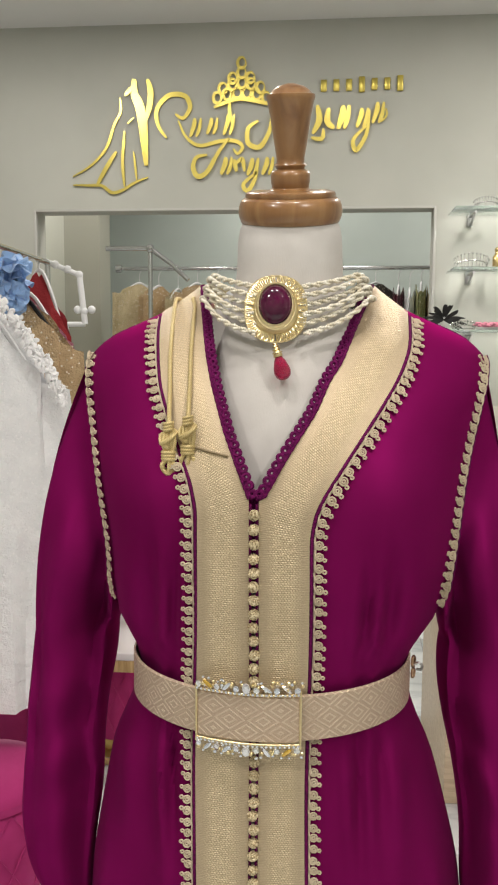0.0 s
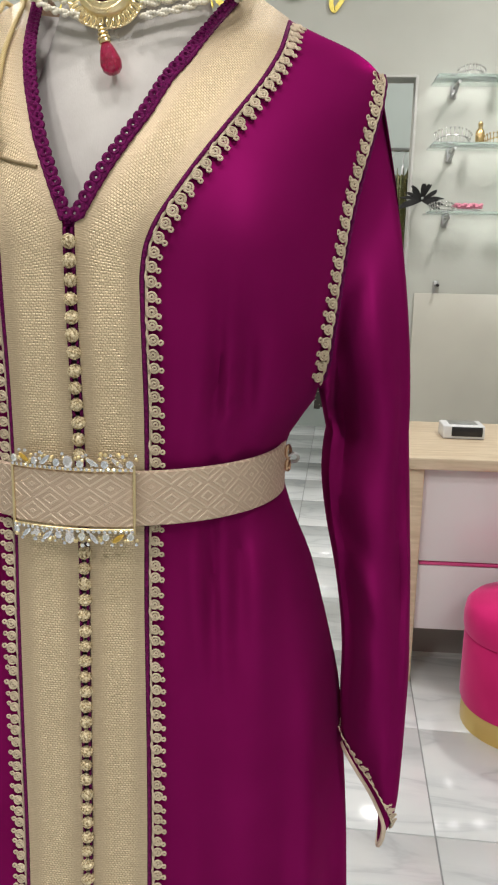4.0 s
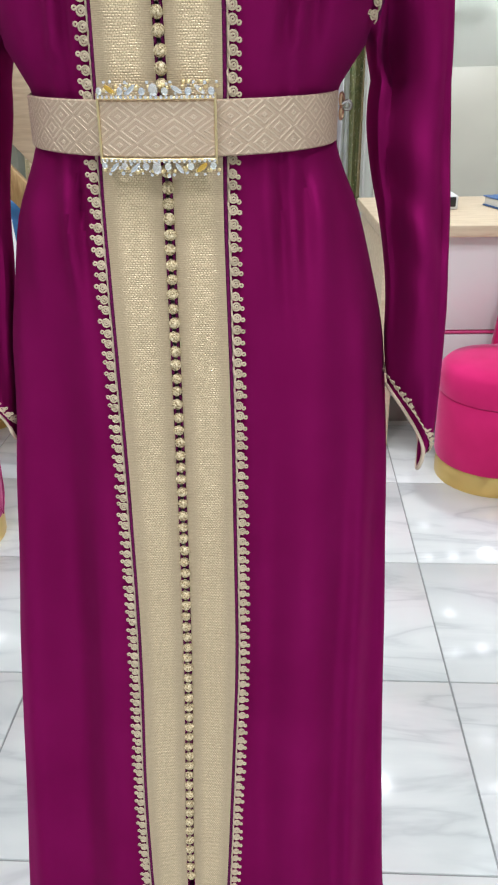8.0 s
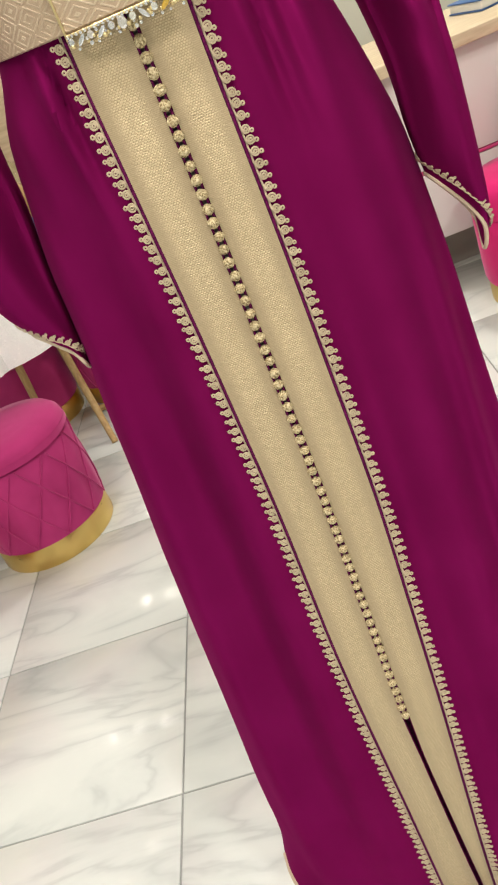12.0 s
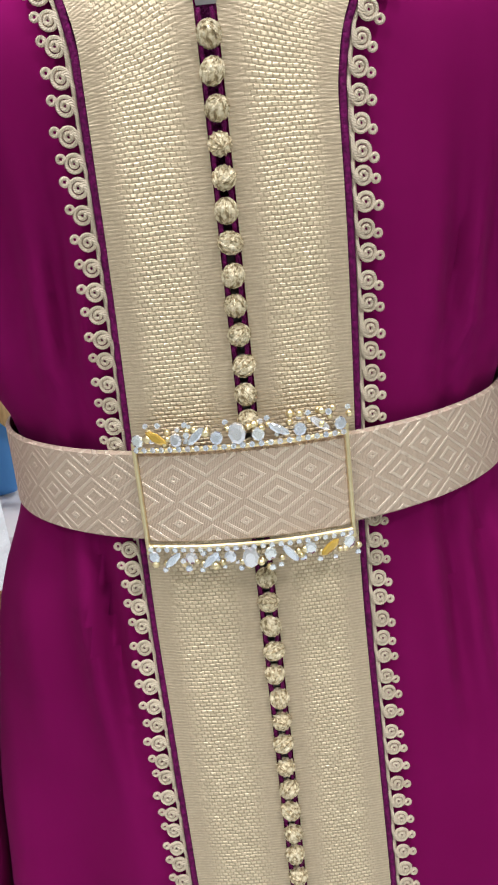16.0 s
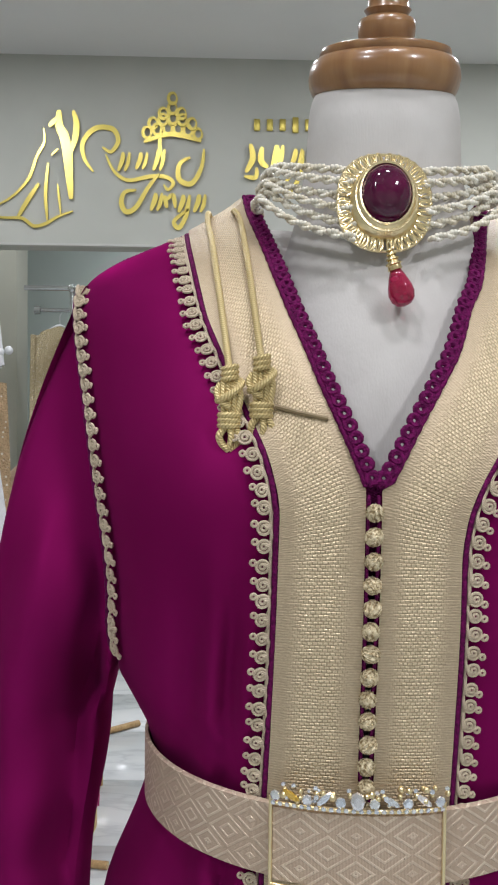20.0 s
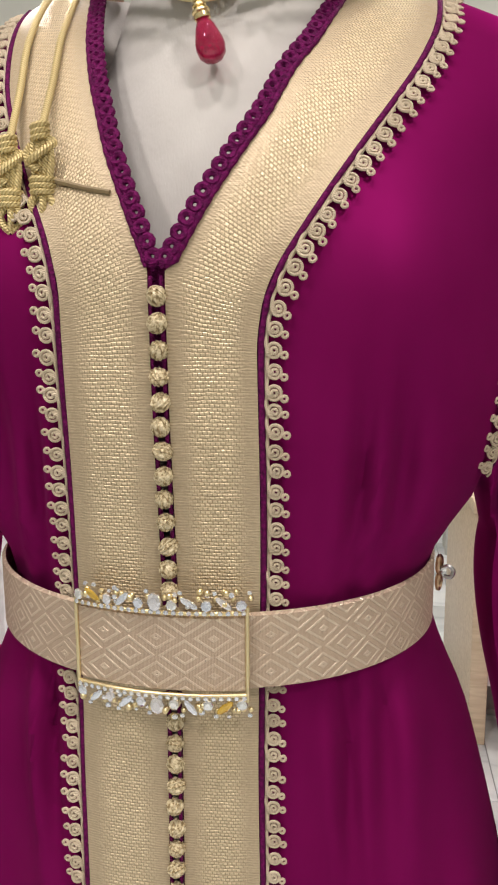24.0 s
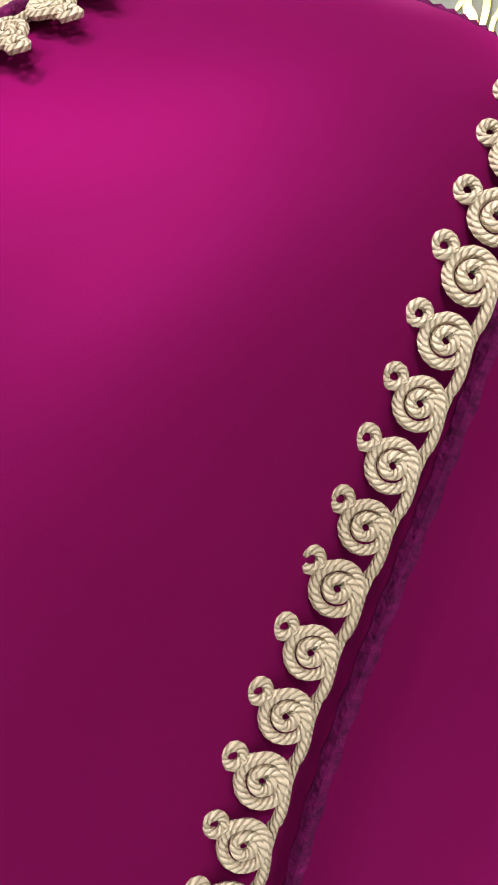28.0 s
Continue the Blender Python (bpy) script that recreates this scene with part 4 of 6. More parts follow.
for a in (BC - BA, BC + BA):
    part("buckle_bar", Shape().tube([belt_at(a, dz, 0.0052) for dz in np.linspace(-0.026, 0.026, 8)], 0.0011, 8), GOLD, buckle, "thin gold side bar")
for dz in (-0.0225, 0.0225):
    part("buckle_rail", Shape().tube([belt_at(a, dz, 0.005) for a in np.linspace(BC - BA, BC + BA, 24)], 0.0012, 8), GOLD, buckle, "thin gold rail")


def gem_mesh(name, lx, lz, material):
    rows = [[(0.0001 * math.cos(q), -0.45 * min(lx, lz), 0.0001 * math.sin(q)) for q in np.linspace(0, 2 * math.pi, 9)[:-1]]]
    for f, y in ((0.55, -0.45), (0.9, -0.22), (1.0, 0.0), (0.6, 0.3)):
        rows.append([(lx * f * math.cos(q), y * min(lx, lz), lz * f * math.sin(q)) for q in np.linspace(0, 2 * math.pi, 9)[:-1]])
    return Shape().grid([[Vector(p) for p in r] for r in rows], True).mesh(name, material, (0, 0, 0), False)


ROUND, MARQ, PEAR = gem_mesh("round_stone", 0.0034, 0.0036, CRYSTAL), gem_mesh("marquise_stone", 0.0022, 0.0062, CRYSTAL), gem_mesh("oval_stone", 0.0046, 0.0058, CRYSTAL)
AMB = gem_mesh("amber_stone", 0.0025, 0.0062, AMBER)
TINY = gem_mesh("tiny_stone", 0.0014, 0.0014, CRYSTAL)
TINY_GOLD = Shape().ball((0, 0, 0), (0.0016, 0.0016, 0.0016), 8, 5).mesh("gold_bead", GOLD)
order = [(ROUND, 0), (AMB, -0.9), (ROUND, 0), (MARQ, 0.7), (ROUND, 0), (PEAR, 0), (ROUND, 0), (MARQ, -0.9), (ROUND, 0), (MARQ, -0.8), (ROUND, 0)]
for sgn in (1, -1):
    n = len(order)
    for k, (me, turn) in enumerate(order if sgn > 0 else order[::-1]):
        a = BC - BA + 2 * BA * (k + 0.35) / (n - 0.3)
        p = belt_at(a, sgn * (0.0272 + 0.0012 * (k % 2)), 0.0065)
        m = Matrix.Translation(p) @ Matrix.Rotation(a, 4, "Z") @ Matrix.Rotation(turn * sgn + rnd.uniform(-0.15, 0.15), 4, "Y") @ Matrix.Scale(0.88, 4)
        piece("stone", me, m, buckle)
        piece("gold_bead", TINY_GOLD, Matrix.Translation(belt_at(a + 0.035, sgn * 0.0305, 0.005)), buckle)
        if k % 2 == 0:
            piece("small_stone", TINY, Matrix.Translation(belt_at(a + 0.03, sgn * 0.0335, 0.0055)), buckle)
    for k in range(26):
        a = BC - BA + 2 * BA * rnd.uniform(0.01, 0.99)
        p = belt_at(a, sgn * rnd.uniform(0.0255, 0.0345), rnd.uniform(0.004, 0.007))
        piece("small_stone" if k % 2 else "gold_bead", TINY if k % 2 else TINY_GOLD, Matrix.Translation(p) @ Matrix.Scale(rnd.uniform(0.7, 1.3), 4), buckle)
    for k in range(24):
        a = BC - BA + 2 * BA * (k + 0.5) / 24
        piece("rail_stone", TINY, Matrix.Translation(belt_at(a, sgn * 0.0232, 0.0068)) @ Matrix.Rotation(a, 4, "Z"), buckle)
clasp = Shape()
c = belt_at(1.5, 0.008, 0.004)
for cz, r in ((-0.0065, 0.0045), (0.005, 0.0052)):
    clasp.tube([c + Vector((0.001 + 0.3 * r * math.cos(q), -0.0025 + 0.5 * r * math.cos(q), cz + r * math.sin(q))) for q in np.linspace(0, 2 * math.pi, 17)[:-1]], 0.0015, 6, True)
part("clasp", clasp, mat("rose_gold_metal", (0.62, 0.42, 0.28), 0.28, 1.0), belt, "rose gold hook clasp")
part("clasp_tail", Shape().tube(spline([c + Vector((0.001, -0.002, 0.001)), c + Vector((0.006, -0.003, 0.004)), c + Vector((0.0095, -0.003, 0.001)), c + Vector((0.008, -0.003, -0.003)), c + Vector((0.004, -0.002, -0.003))]), 0.0014, 6), STEEL, belt, "steel hook of the clasp")

# dress form
NX, NY = -0.026, 0.773
form = Shape()
rows = []
for z in np.linspace(0.85, 1.60, 46):
    rows.append([Vector((mid(z) + (half(z) - 0.014) * math.cos(q) * (0.86 if z > 1.3 else 0.9), 0, z)) for q in np.linspace(0, 2 * math.pi, 41)[:-1]])
    for j, q in enumerate(np.linspace(0, 2 * math.pi, 41)[:-1]):
        p = rows[-1][j]
        p.y = YC - (YC - tab(z, FRONT, 0.02) - (0.035 if z > 1.36 else 0.012)) * math.sin(q) if math.sin(q) > 0 else YC - 0.085 * math.sin(q) * max(0.2, 1 - max(0, z - 1.5) / 0.16)
form.grid(rows, True, None, 0)
# chest inside the neckline and the neck column
NECK_W = [(1.38, 0.118), (1.47, 0.1), (1.53, 0.082), (1.57, 0.064), (1.6, 0.0545), (1.63, 0.0505), (1.6655, 0.0488), (1.6775, 0.0462), (1.6835, 0.040)]
NECK_F = [(1.38, 0.676), (1.45, 0.677), (1.5, 0.688), (1.54, 0.704), (1.575, 0.716), (1.6, 0.722), (1.63, 0.7245), (1.67, 0.7245)]
rows = []
for z in list(np.linspace(1.39, 1.66, 37)) + [1.665, 1.6695, 1.6735, 1.6775, 1.6805, 1.6835]:
    cy = tab(z, [(1.39, 0.785), (1.6, 0.768), (1.67, 0.766)], 0.02)
    rx, ry = tab(z, NECK_W, 0.03 if z < 1.63 else 0.003), (cy - tab(z, NECK_F, 0.02)) * min(1.0, tab(z, [(1.6595, 1.0), (1.6775, 0.94), (1.6835, 0.82)]))
    lean = 0.26 * min(1, max(0, (z - 1.57) / 0.09))
    rows.append([Vector((NX - 0.004 + 0.004 * min(1, (z - 1.39) / 0.2) + rx * math.cos(q), cy - ry * math.sin(q), z - lean * ry * math.sin(q))) for q in np.linspace(0, 2 * math.pi, 49)[:-1]])
form.grid(rows, True, None, 0)
CAP = Matrix.Rotation(radians(14), 3, "X")
cap_at = (NX, NY - 0.003, 1.682)
prof = [(0.0, -0.004), (0.044, -0.004), (0.0485, -0.002), (0.0508, 0.003), (0.0515, 0.008), (0.0508, 0.013), (0.0490, 0.0175), (0.0460, 0.0200), (0.0440, 0.0206), (0.0446, 0.0225), (0.0436, 0.0252), (0.040, 0.0264), (0.030, 0.0268), (0.019, 0.0268), (0.0165, 0.029), (0.0175, 0.034), (0.0178, 0.040), (0.0165, 0.0435), (0.0125, 0.0455), (0.0135, 0.0475), (0.0145, 0.049), (0.0125, 0.0512), (0.0125, 0.055), (0.0148, 0.069), (0.0178, 0.09), (0.0205, 0.1035), (0.0215, 0.1065), (0.021, 0.109), (0.0185, 0.1095), (0.0165, 0.1125), (0.011, 0.116), (0.004, 0.118), (0.0, 0.1182)]
prof = [(r * (0.955 if r > 0.024 else 1.04), z) for r, z in prof]
form.lathe(prof, cap_at, 40, CAP, 1)
form.lathe([(0.0, 0.85), (0.016, 0.85), (0.016, 0.03), (0.16, 0.022), (0.165, 0.008), (0.165, 0.0), (0.0, 0.0)], (CX, 0.80, 0), 24, None, 1)
solo("dress_form", form, [IVORY, WOOD_TURNED], "ivory cloth dress form with turned wooden neck cap", "dress form", (CX, YC, 0))

# choker of seed pearls with a ruby medallion
choker = thing("necklace", "seed pearl choker with gold-framed dark ruby medallion on the dress form", "necklace", (-0.036, 0.7, 1.6))
MED = Vector((-0.036, 0.711, 1.5945))
for k in range(12):
    s = Shape()
    pair, turn = k // 2, math.pi * (k % 2)
    for side in (1, -1):
        pts = []
        for w in np.linspace(0, 1, 60):
            q = 0.30 + 1.55 * w
            near = 0.0215 - pair * 0.0083
            far = 0.0355 - pair * 0.0040 + 0.0012 * math.sin(pair * 2.3)
            run = min(1.0, w / 0.62)
            z = near + (far - near) * run - 0.0035 * math.sin(run * math.pi) * (0.4 + 0.24 * pair)
            twist = w * (30 + 3 * (pair % 3)) + turn + pair * 1.3 + side
            r = 0.0588 + 0.0028 * (pair % 2) * (1 - 0.4 * w) + 0.0014 * math.sin(twist) + 0.0017 * pair * (1 if w < 0.6 else 1.6 - w)
            pts.append(Vector((NX - 0.006 + side * r * math.sin(q) * (1.03 + (0.24 if side > 0 else 0.12) * max(0.0, math.sin(q)) ** 4), NY - 0.002 - r * math.cos(q) * 1.02, 1.593 + z + 0.0014 * math.cos(twist))))
        for p, d in evenly(pts, 0.0024):
            r = rnd.uniform(0.0014, 0.0018)
            s.ball(p, (r, r, r), 7, 5)
    part("pearl_strand", s, PEARL, choker, "", "stuff")
TILT_M = Matrix.Rotation(radians(-8), 3, "X")


def med(x, y, z):
    return MED + TILT_M @ Vector((x, y, z))


rows = []
for f, y in ((0.0, -0.012), (0.5, -0.0115), (0.78, -0.0085), (0.93, -0.0045), (1.0, 0.0)):
    rows.append([med(0.0148 * f * math.cos(q), -0.0082 + y * 0.85, 0.0025 + 0.0178 * f * math.sin(q)) for q in np.linspace(0, 2 * math.pi, 41)[:-1]])
part("gem", Shape().grid(rows, True), RUBY, choker, "dark ruby cabochon")


def squircle(a, b, q, n=0.74):
    c, d = math.cos(q), math.sin(q)
    return a * math.copysign(abs(c) ** n, c), b * math.copysign(abs(d) ** n, d)


rows = []
for a, b, e, y, up in ((0.0144, 0.0174, 1.0, -0.0085, 0.0025), (0.0151, 0.0181, 1.0, -0.0102, 0.0025), (0.0159, 0.0189, 1.0, -0.0095, 0.0025), (0.0174, 0.0202, 0.97, -0.0082, 0.0012), (0.0190, 0.0214, 0.93, -0.0062, 0.0002), (0.0198, 0.0220, 0.9, -0.0048, 0.0), (0.0201, 0.0222, 0.88, -0.0035, 0.0), (0.0201, 0.0222, 0.88, 0.001, 0.0), (0.012, 0.014, 1.0, 0.003, 0.0)):
    row = []
    for q in np.linspace(0, 2 * math.pi, 61)[:-1]:
        sx, sz = squircle(a, b, q, e)
        row.append(med(sx, y, sz + up))
    rows.append(row)
bezel = part("bezel", Shape().grid(rows, True), GOLD, choker, "hammered gold bezel")
LOOP = Shape().tube([(0.0019 * math.cos(q), 0, 0.0040 * math.sin(q)) for q in np.linspace(0, 2 * math.pi, 15)[:-1]], 0.00085, 5, True).tube([(0, 0.0005, -0.004), (0, -0.0012, 0), (0, 0.0005, 0.004)], 0.0008, 5).mesh("filigree_loop", GOLD)
for k in range(34):
    q = 2 * math.pi * k / 34
    sx, sz = squircle(0.0236, 0.0256, q, 0.84)
    piece("filigree_loop", LOOP, Matrix.Translation(med(sx, -0.0026, sz)) @ TILT_M.to_4x4() @ Matrix.Rotation(math.pi / 2 - q, 4, "Y"), bezel)
part("beaded_rim", Shape().tube([med(0.0154 * math.cos(q), -0.0102, 0.0025 + 0.0185 * math.sin(q)) for q in np.linspace(0, 2 * math.pi, 81)[:-1]], [0.0008 + 0.00045 * (k % 2) for k in range(80)], 6, True), GOLD, bezel)
part("step_rim", Shape().tube([med(0.0176 * math.cos(q), -0.0082, 0.001 + 0.0204 * math.sin(q)) for q in np.linspace(0, 2 * math.pi, 91)[:-1]], [0.0009 + 0.0005 * (k % 2) for k in range(90)], 6, True), GOLD, bezel)
part("outer_rim", Shape().tube([med(*[(x, -0.002, z) for x, z in [squircle(0.0272, 0.0292, q, 0.84)]][0]) for q in np.linspace(0, 2 * math.pi, 73)[:-1]], 0.0009, 6, True), GOLD, bezel)
D0 = med(0.0, -0.012, -0.0305)
DANGLE = Matrix.Rotation(radians(-16), 3, "Y")
cap_shape = Shape().lathe([(0.0, 0.0), (0.0012, -0.0004), (0.0016, -0.003), (0.0030, -0.0075), (0.0042, -0.0115), (0.0040, -0.0125), (0.0, -0.0128)], D0 + Vector((0.0, -0.003, -0.001)), 16, DANGLE)
for dz, r in ((-0.001, 0.0016), (-0.0035, 0.0022), (-0.0062, 0.0030), (-0.009, 0.0039)):
    c = D0 + Vector((0.0, -0.003, -0.001)) + DANGLE @ Vector((0, 0, dz))
    cap_shape.tube([c + DANGLE @ Vector((r * math.cos(q), r * math.sin(q), 0)) for q in np.linspace(0, 2 * math.pi, 15)[:-1]], 0.0008, 5, True)
part("drop_cap", cap_shape, mat("pale_gold_beads", (0.8, 0.66, 0.36), 0.25, 1.0), choker, "small ringed gold cone cap")
part("drop_bead", Shape().lathe([(0.0, 0.0105), (0.0028, 0.0096), (0.0050, 0.005), (0.0070, -0.001), (0.0075, -0.0045), (0.0066, -0.0085), (0.004, -0.0112), (0.0, -0.0122)], D0 + Vector((0.0, -0.003, -0.001)) + DANGLE @ Vector((0, 0, -0.0215)), 24, DANGLE), DROP, choker, "polished raspberry red drop bead")

# gold cords with knots over one shoulder
cords = thing("knotted_cord", "yellow gold cord with two knotted ends draped over the caftan shoulder", "cord", (-0.12, 0.66, 1.47))
for kx, kz, mx, tx in ((-0.1235, 1.4765, -0.139, -0.139), (-0.107, 1.482, -0.118, -0.122)):
    k0 = on_front(kx, kz, 0.0065)
    path = [k0 + Vector((0, 0, 0.014))]
    for t in (0.3, 0.55, 0.8, 1.0):
        x = kx + (mx - kx) * t
        path.append(on_front(x, kz + 0.014 + (1.597 - kz - 0.014) * t, 0.0052))
    end = path[-1]
    path += [end + Vector((tx - mx, 0.014, 0.009)), end + Vector((tx - mx + 0.002, 0.04, 0.006)), end + Vector((tx - mx + 0.004, 0.075, -0.02))]
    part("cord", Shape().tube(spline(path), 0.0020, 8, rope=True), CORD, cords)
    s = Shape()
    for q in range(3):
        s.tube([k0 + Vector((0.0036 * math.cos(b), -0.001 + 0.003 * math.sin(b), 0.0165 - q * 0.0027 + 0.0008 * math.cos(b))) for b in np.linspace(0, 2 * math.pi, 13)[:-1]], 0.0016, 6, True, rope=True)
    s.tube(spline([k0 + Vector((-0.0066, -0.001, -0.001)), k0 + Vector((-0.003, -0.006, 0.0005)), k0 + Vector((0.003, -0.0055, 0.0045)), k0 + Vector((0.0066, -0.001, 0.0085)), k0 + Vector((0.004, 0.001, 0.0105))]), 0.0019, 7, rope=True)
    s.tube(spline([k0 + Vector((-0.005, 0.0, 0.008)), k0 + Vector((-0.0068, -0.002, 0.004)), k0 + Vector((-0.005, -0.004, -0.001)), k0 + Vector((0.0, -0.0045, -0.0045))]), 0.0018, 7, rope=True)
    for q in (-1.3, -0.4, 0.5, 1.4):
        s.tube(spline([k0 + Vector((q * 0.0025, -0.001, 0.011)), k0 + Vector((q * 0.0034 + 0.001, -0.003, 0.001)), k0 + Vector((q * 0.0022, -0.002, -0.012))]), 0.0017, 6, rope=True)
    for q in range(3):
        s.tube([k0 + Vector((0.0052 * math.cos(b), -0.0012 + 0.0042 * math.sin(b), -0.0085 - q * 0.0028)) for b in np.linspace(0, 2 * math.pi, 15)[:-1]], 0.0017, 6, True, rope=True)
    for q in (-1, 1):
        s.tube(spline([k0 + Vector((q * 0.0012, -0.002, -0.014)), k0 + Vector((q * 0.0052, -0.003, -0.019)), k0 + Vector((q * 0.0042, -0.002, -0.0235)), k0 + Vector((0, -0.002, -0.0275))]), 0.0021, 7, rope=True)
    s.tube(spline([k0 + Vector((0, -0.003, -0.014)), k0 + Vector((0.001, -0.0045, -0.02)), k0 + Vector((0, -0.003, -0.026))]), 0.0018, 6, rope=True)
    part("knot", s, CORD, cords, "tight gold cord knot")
a = on_front(-0.1005, 1.474, 0.004)
part("cord_tail", Shape().tube([a, on_front(-0.088, 1.471, 0.003), on_front(-0.073, 1.468, 0.003)], 0.0013, 6), mat("bronze_cord", (0.22, 0.16, 0.08), 0.55), cords, "thin bronze cord across the band")


# ---- furniture and clutter ----
def pouf(at, r, h, group, back=None, quilted=False, lid=True, material=None):
    x, y = at
    material = material or VELVET
    th = thing("pouf" if not back else "pouf_chair", "hot pink velvet pouf with brushed gold base band" if not back else "hot pink velvet round chair with low back and gold base", "pouf" if not back else "chair", (x, y, 0), group)
    part("base_band", Shape().lathe([(r * 0.9, 0.0), (r * 0.945, 0.0), (r * 0.95, 0.004), (r * 0.95, 0.068), (r * 0.94, 0.072), (r * 0.86, 0.072)], (x, y, 0), 48), BASE_GOLD, th, "brushed gold base band")
    top = h - 0.115 if lid else h - 0.06
    prof = [(r * 0.88, 0.07), (r * 0.96, 0.074), (r * 0.985, 0.09), (r * 0.99, top * 0.5), (r * 0.985, top - 0.012), (r * 0.96, top)]
    rows = []
    for pr, z in prof:
        row = []
        for q in np.linspace(0, 2 * math.pi, 73)[:-1]:
            dent = 0.006 * (abs(math.sin(q * 6 + z * 12)) < 0.12 or abs(math.sin(q * 6 - z * 12)) < 0.12) if quilted else 0
            row.append(Vector((x + (pr - dent) * math.cos(q), y + (pr - dent) * math.sin(q), z)))
        rows.append(row)
    part("body", Shape().grid(rows, True), material, th)
    if quilted:
        s = Shape()
        for k in range(12):
            for sg in (1, -1):
                s.tube([(x + (r * 0.994) * math.cos(k * math.pi / 6 + sg * t * 0.75), y + (r * 0.994) * math.sin(k * math.pi / 6 + sg * t * 0.75), 0.08 + t * (top - 0.09)) for t in np.linspace(0, 1, 10)], 0.0022, 5)
        part("quilting", s, material, th, "raised diagonal quilting seams", "stuff")
    part("seat", Shape().lathe([(r * 0.9, top - 0.004), (r * 0.99, top + 0.004), (r * 1.01, top + 0.02), (r * 1.012, h - 0.06), (r * 0.985, h - 0.03), (r * 0.9, h - 0.012), (r * 0.6, h - 0.002), (0.0, h)], (x, y, 0), 56), material, th, "rounded padded seat")
    if back:
        a0, span, bh = back
        rows = []
        for q in np.linspace(a0 - span, a0 + span, 33):
            w = math.cos((q - a0) / span * math.pi / 2) ** 0.35
            ztop = h - 0.04 + (bh - h + 0.04) * w
            ro, ri = r * 1.10, r * 0.93
            row = [Vector((x + rr * math.cos(q), y + rr * math.sin(q), z)) for rr, z in ((ro, 0.08), (ro * 1.02, h * 0.6), (ro, ztop - 0.02), ((ro + ri) / 2, ztop), (ri, ztop - 0.025), (ri, h - 0.03), (ri, 0.3))]
            rows.append(row)
        part("backrest", Shape().grid(rows), material, th, "curved velvet backrest")
    return th


pouf((-0.925, 2.06), 0.195, 0.40, "pink seats", None, True, False, VELVET_ROSE)
pouf((0.845, 2.45), 0.20, 0.42, "pink seats", (0.35, 1.15, 0.74))
pouf((1.16, 2.02), 0.20, 0.42, "pink seats", (-0.2, 1.15, 0.74))
pouf((-1.12, 2.98), 0.20, 0.42, "pink seats", (1.9, 1.2, 0.76), False, True, VELVET_ROSE)
pouf((-0.74, 3.03), 0.17, 0.42, "pink seats", None, True, False, VELVET_ROSE)
pouf((-1.33, 1.62), 0.21, 0.42, "pink seats", None, True, False, VELVET_ROSE)

# reception desk
desk = thing("reception_desk", "white lacquered reception desk with pale oak top and pink strip", "desk", (1.2, 3.0, 0))
part("worktop", Shape().box((1.51, 2.97, 0.79), (2.12, 0.64, 0.04), 0.004), PLANK, desk, "pale oak laminate worktop")
for x0, x1 in ((0.526, 1.05), (1.056, 1.80), (1.806, 2.52)):
    c, w = (x0 + x1) / 2, x1 - x0
    part("upper_front", Shape().box((c, 2.72, 0.603), (w, 0.03, 0.334), 0.003), LACQUER, desk, "white lacquer front")
    part("lower_front", Shape().box((c, 2.72, 0.303), (w, 0.03, 0.234), 0.003), LACQUER, desk, "white lacquer front")
part("edge_strip", Shape().box((1.525, 2.717, 0.428), (1.99, 0.028, 0.010), 0.002), PINK_EDGE, desk, "thin pink strip")
part("side_panel", Shape().box((2.53, 3.0, 0.475), (0.02, 0.56, 0.59), 0.003), LACQUER, desk)
part("end_panel", Shape().box((0.494, 2.97, 0.385), (0.056, 0.60, 0.77), 0.004), PLANK, desk, "pale oak end panel")
part("plinth", Shape().box((1.53, 3.0, 0.09), (1.98, 0.2, 0.18), 0.003), PLINTH, desk, "recessed grey plinth")

dev = thing("card_terminal_box", "small white box with dark window on the desk", "box", (0.70, 3.02, 0.81))
part("box_body", Shape().box((0.70, 3.02, 0.835), (0.15, 0.11, 0.05), 0.006), WHITE_PLASTIC, dev)
part("box_window", Shape().box((0.71, 2.963, 0.838), (0.11, 0.006, 0.034), 0.002), BLACK_PLASTIC, dev, "dark glossy front")
part("box_top_label", Shape().box((0.70, 3.02, 0.861), (0.1, 0.07, 0.004), 0.001), STEEL, dev, "grey label plate")

book = thing("account_book", "blue hardback book lying on the desk", "book", (1.05, 3.0, 0.81))
bt = Matrix.Rotation(0.25, 3, "Z")
part("page_block", Shape().box((1.05, 3.0, 0.829), (0.27, 0.19, 0.026), 0.002, bt), PAPER, book, "white page block")
for z in (0.8135, 0.8445):
    part("cover", Shape().box((1.05, 3.0, z), (0.28, 0.2, 0.005), 0.002, bt), BOOK_BLUE, book)

bag_thing = thing("handbag", "small navy leather handbag standing on a book", "handbag", (1.06, 3.0, 0.85))
rows = []
for z, sx, sy in ((0.848, 0.1, 0.045), (0.853, 0.115, 0.055), (0.90, 0.12, 0.058), (0.96, 0.11, 0.048), (0.995, 0.09, 0.026), (1.0, 0.075, 0.012)):
    rows.append([Vector((1.07 + sx * math.copysign(abs(math.cos(q)) ** 0.6, math.cos(q)), 3.0 + sy * math.copysign(abs(math.sin(q)) ** 0.6, math.sin(q)), z)) for q in np.linspace(0, 2 * math.pi, 33)[:-1]])
part("bag_body", Shape().grid(rows, True), NAVY, bag_thing)
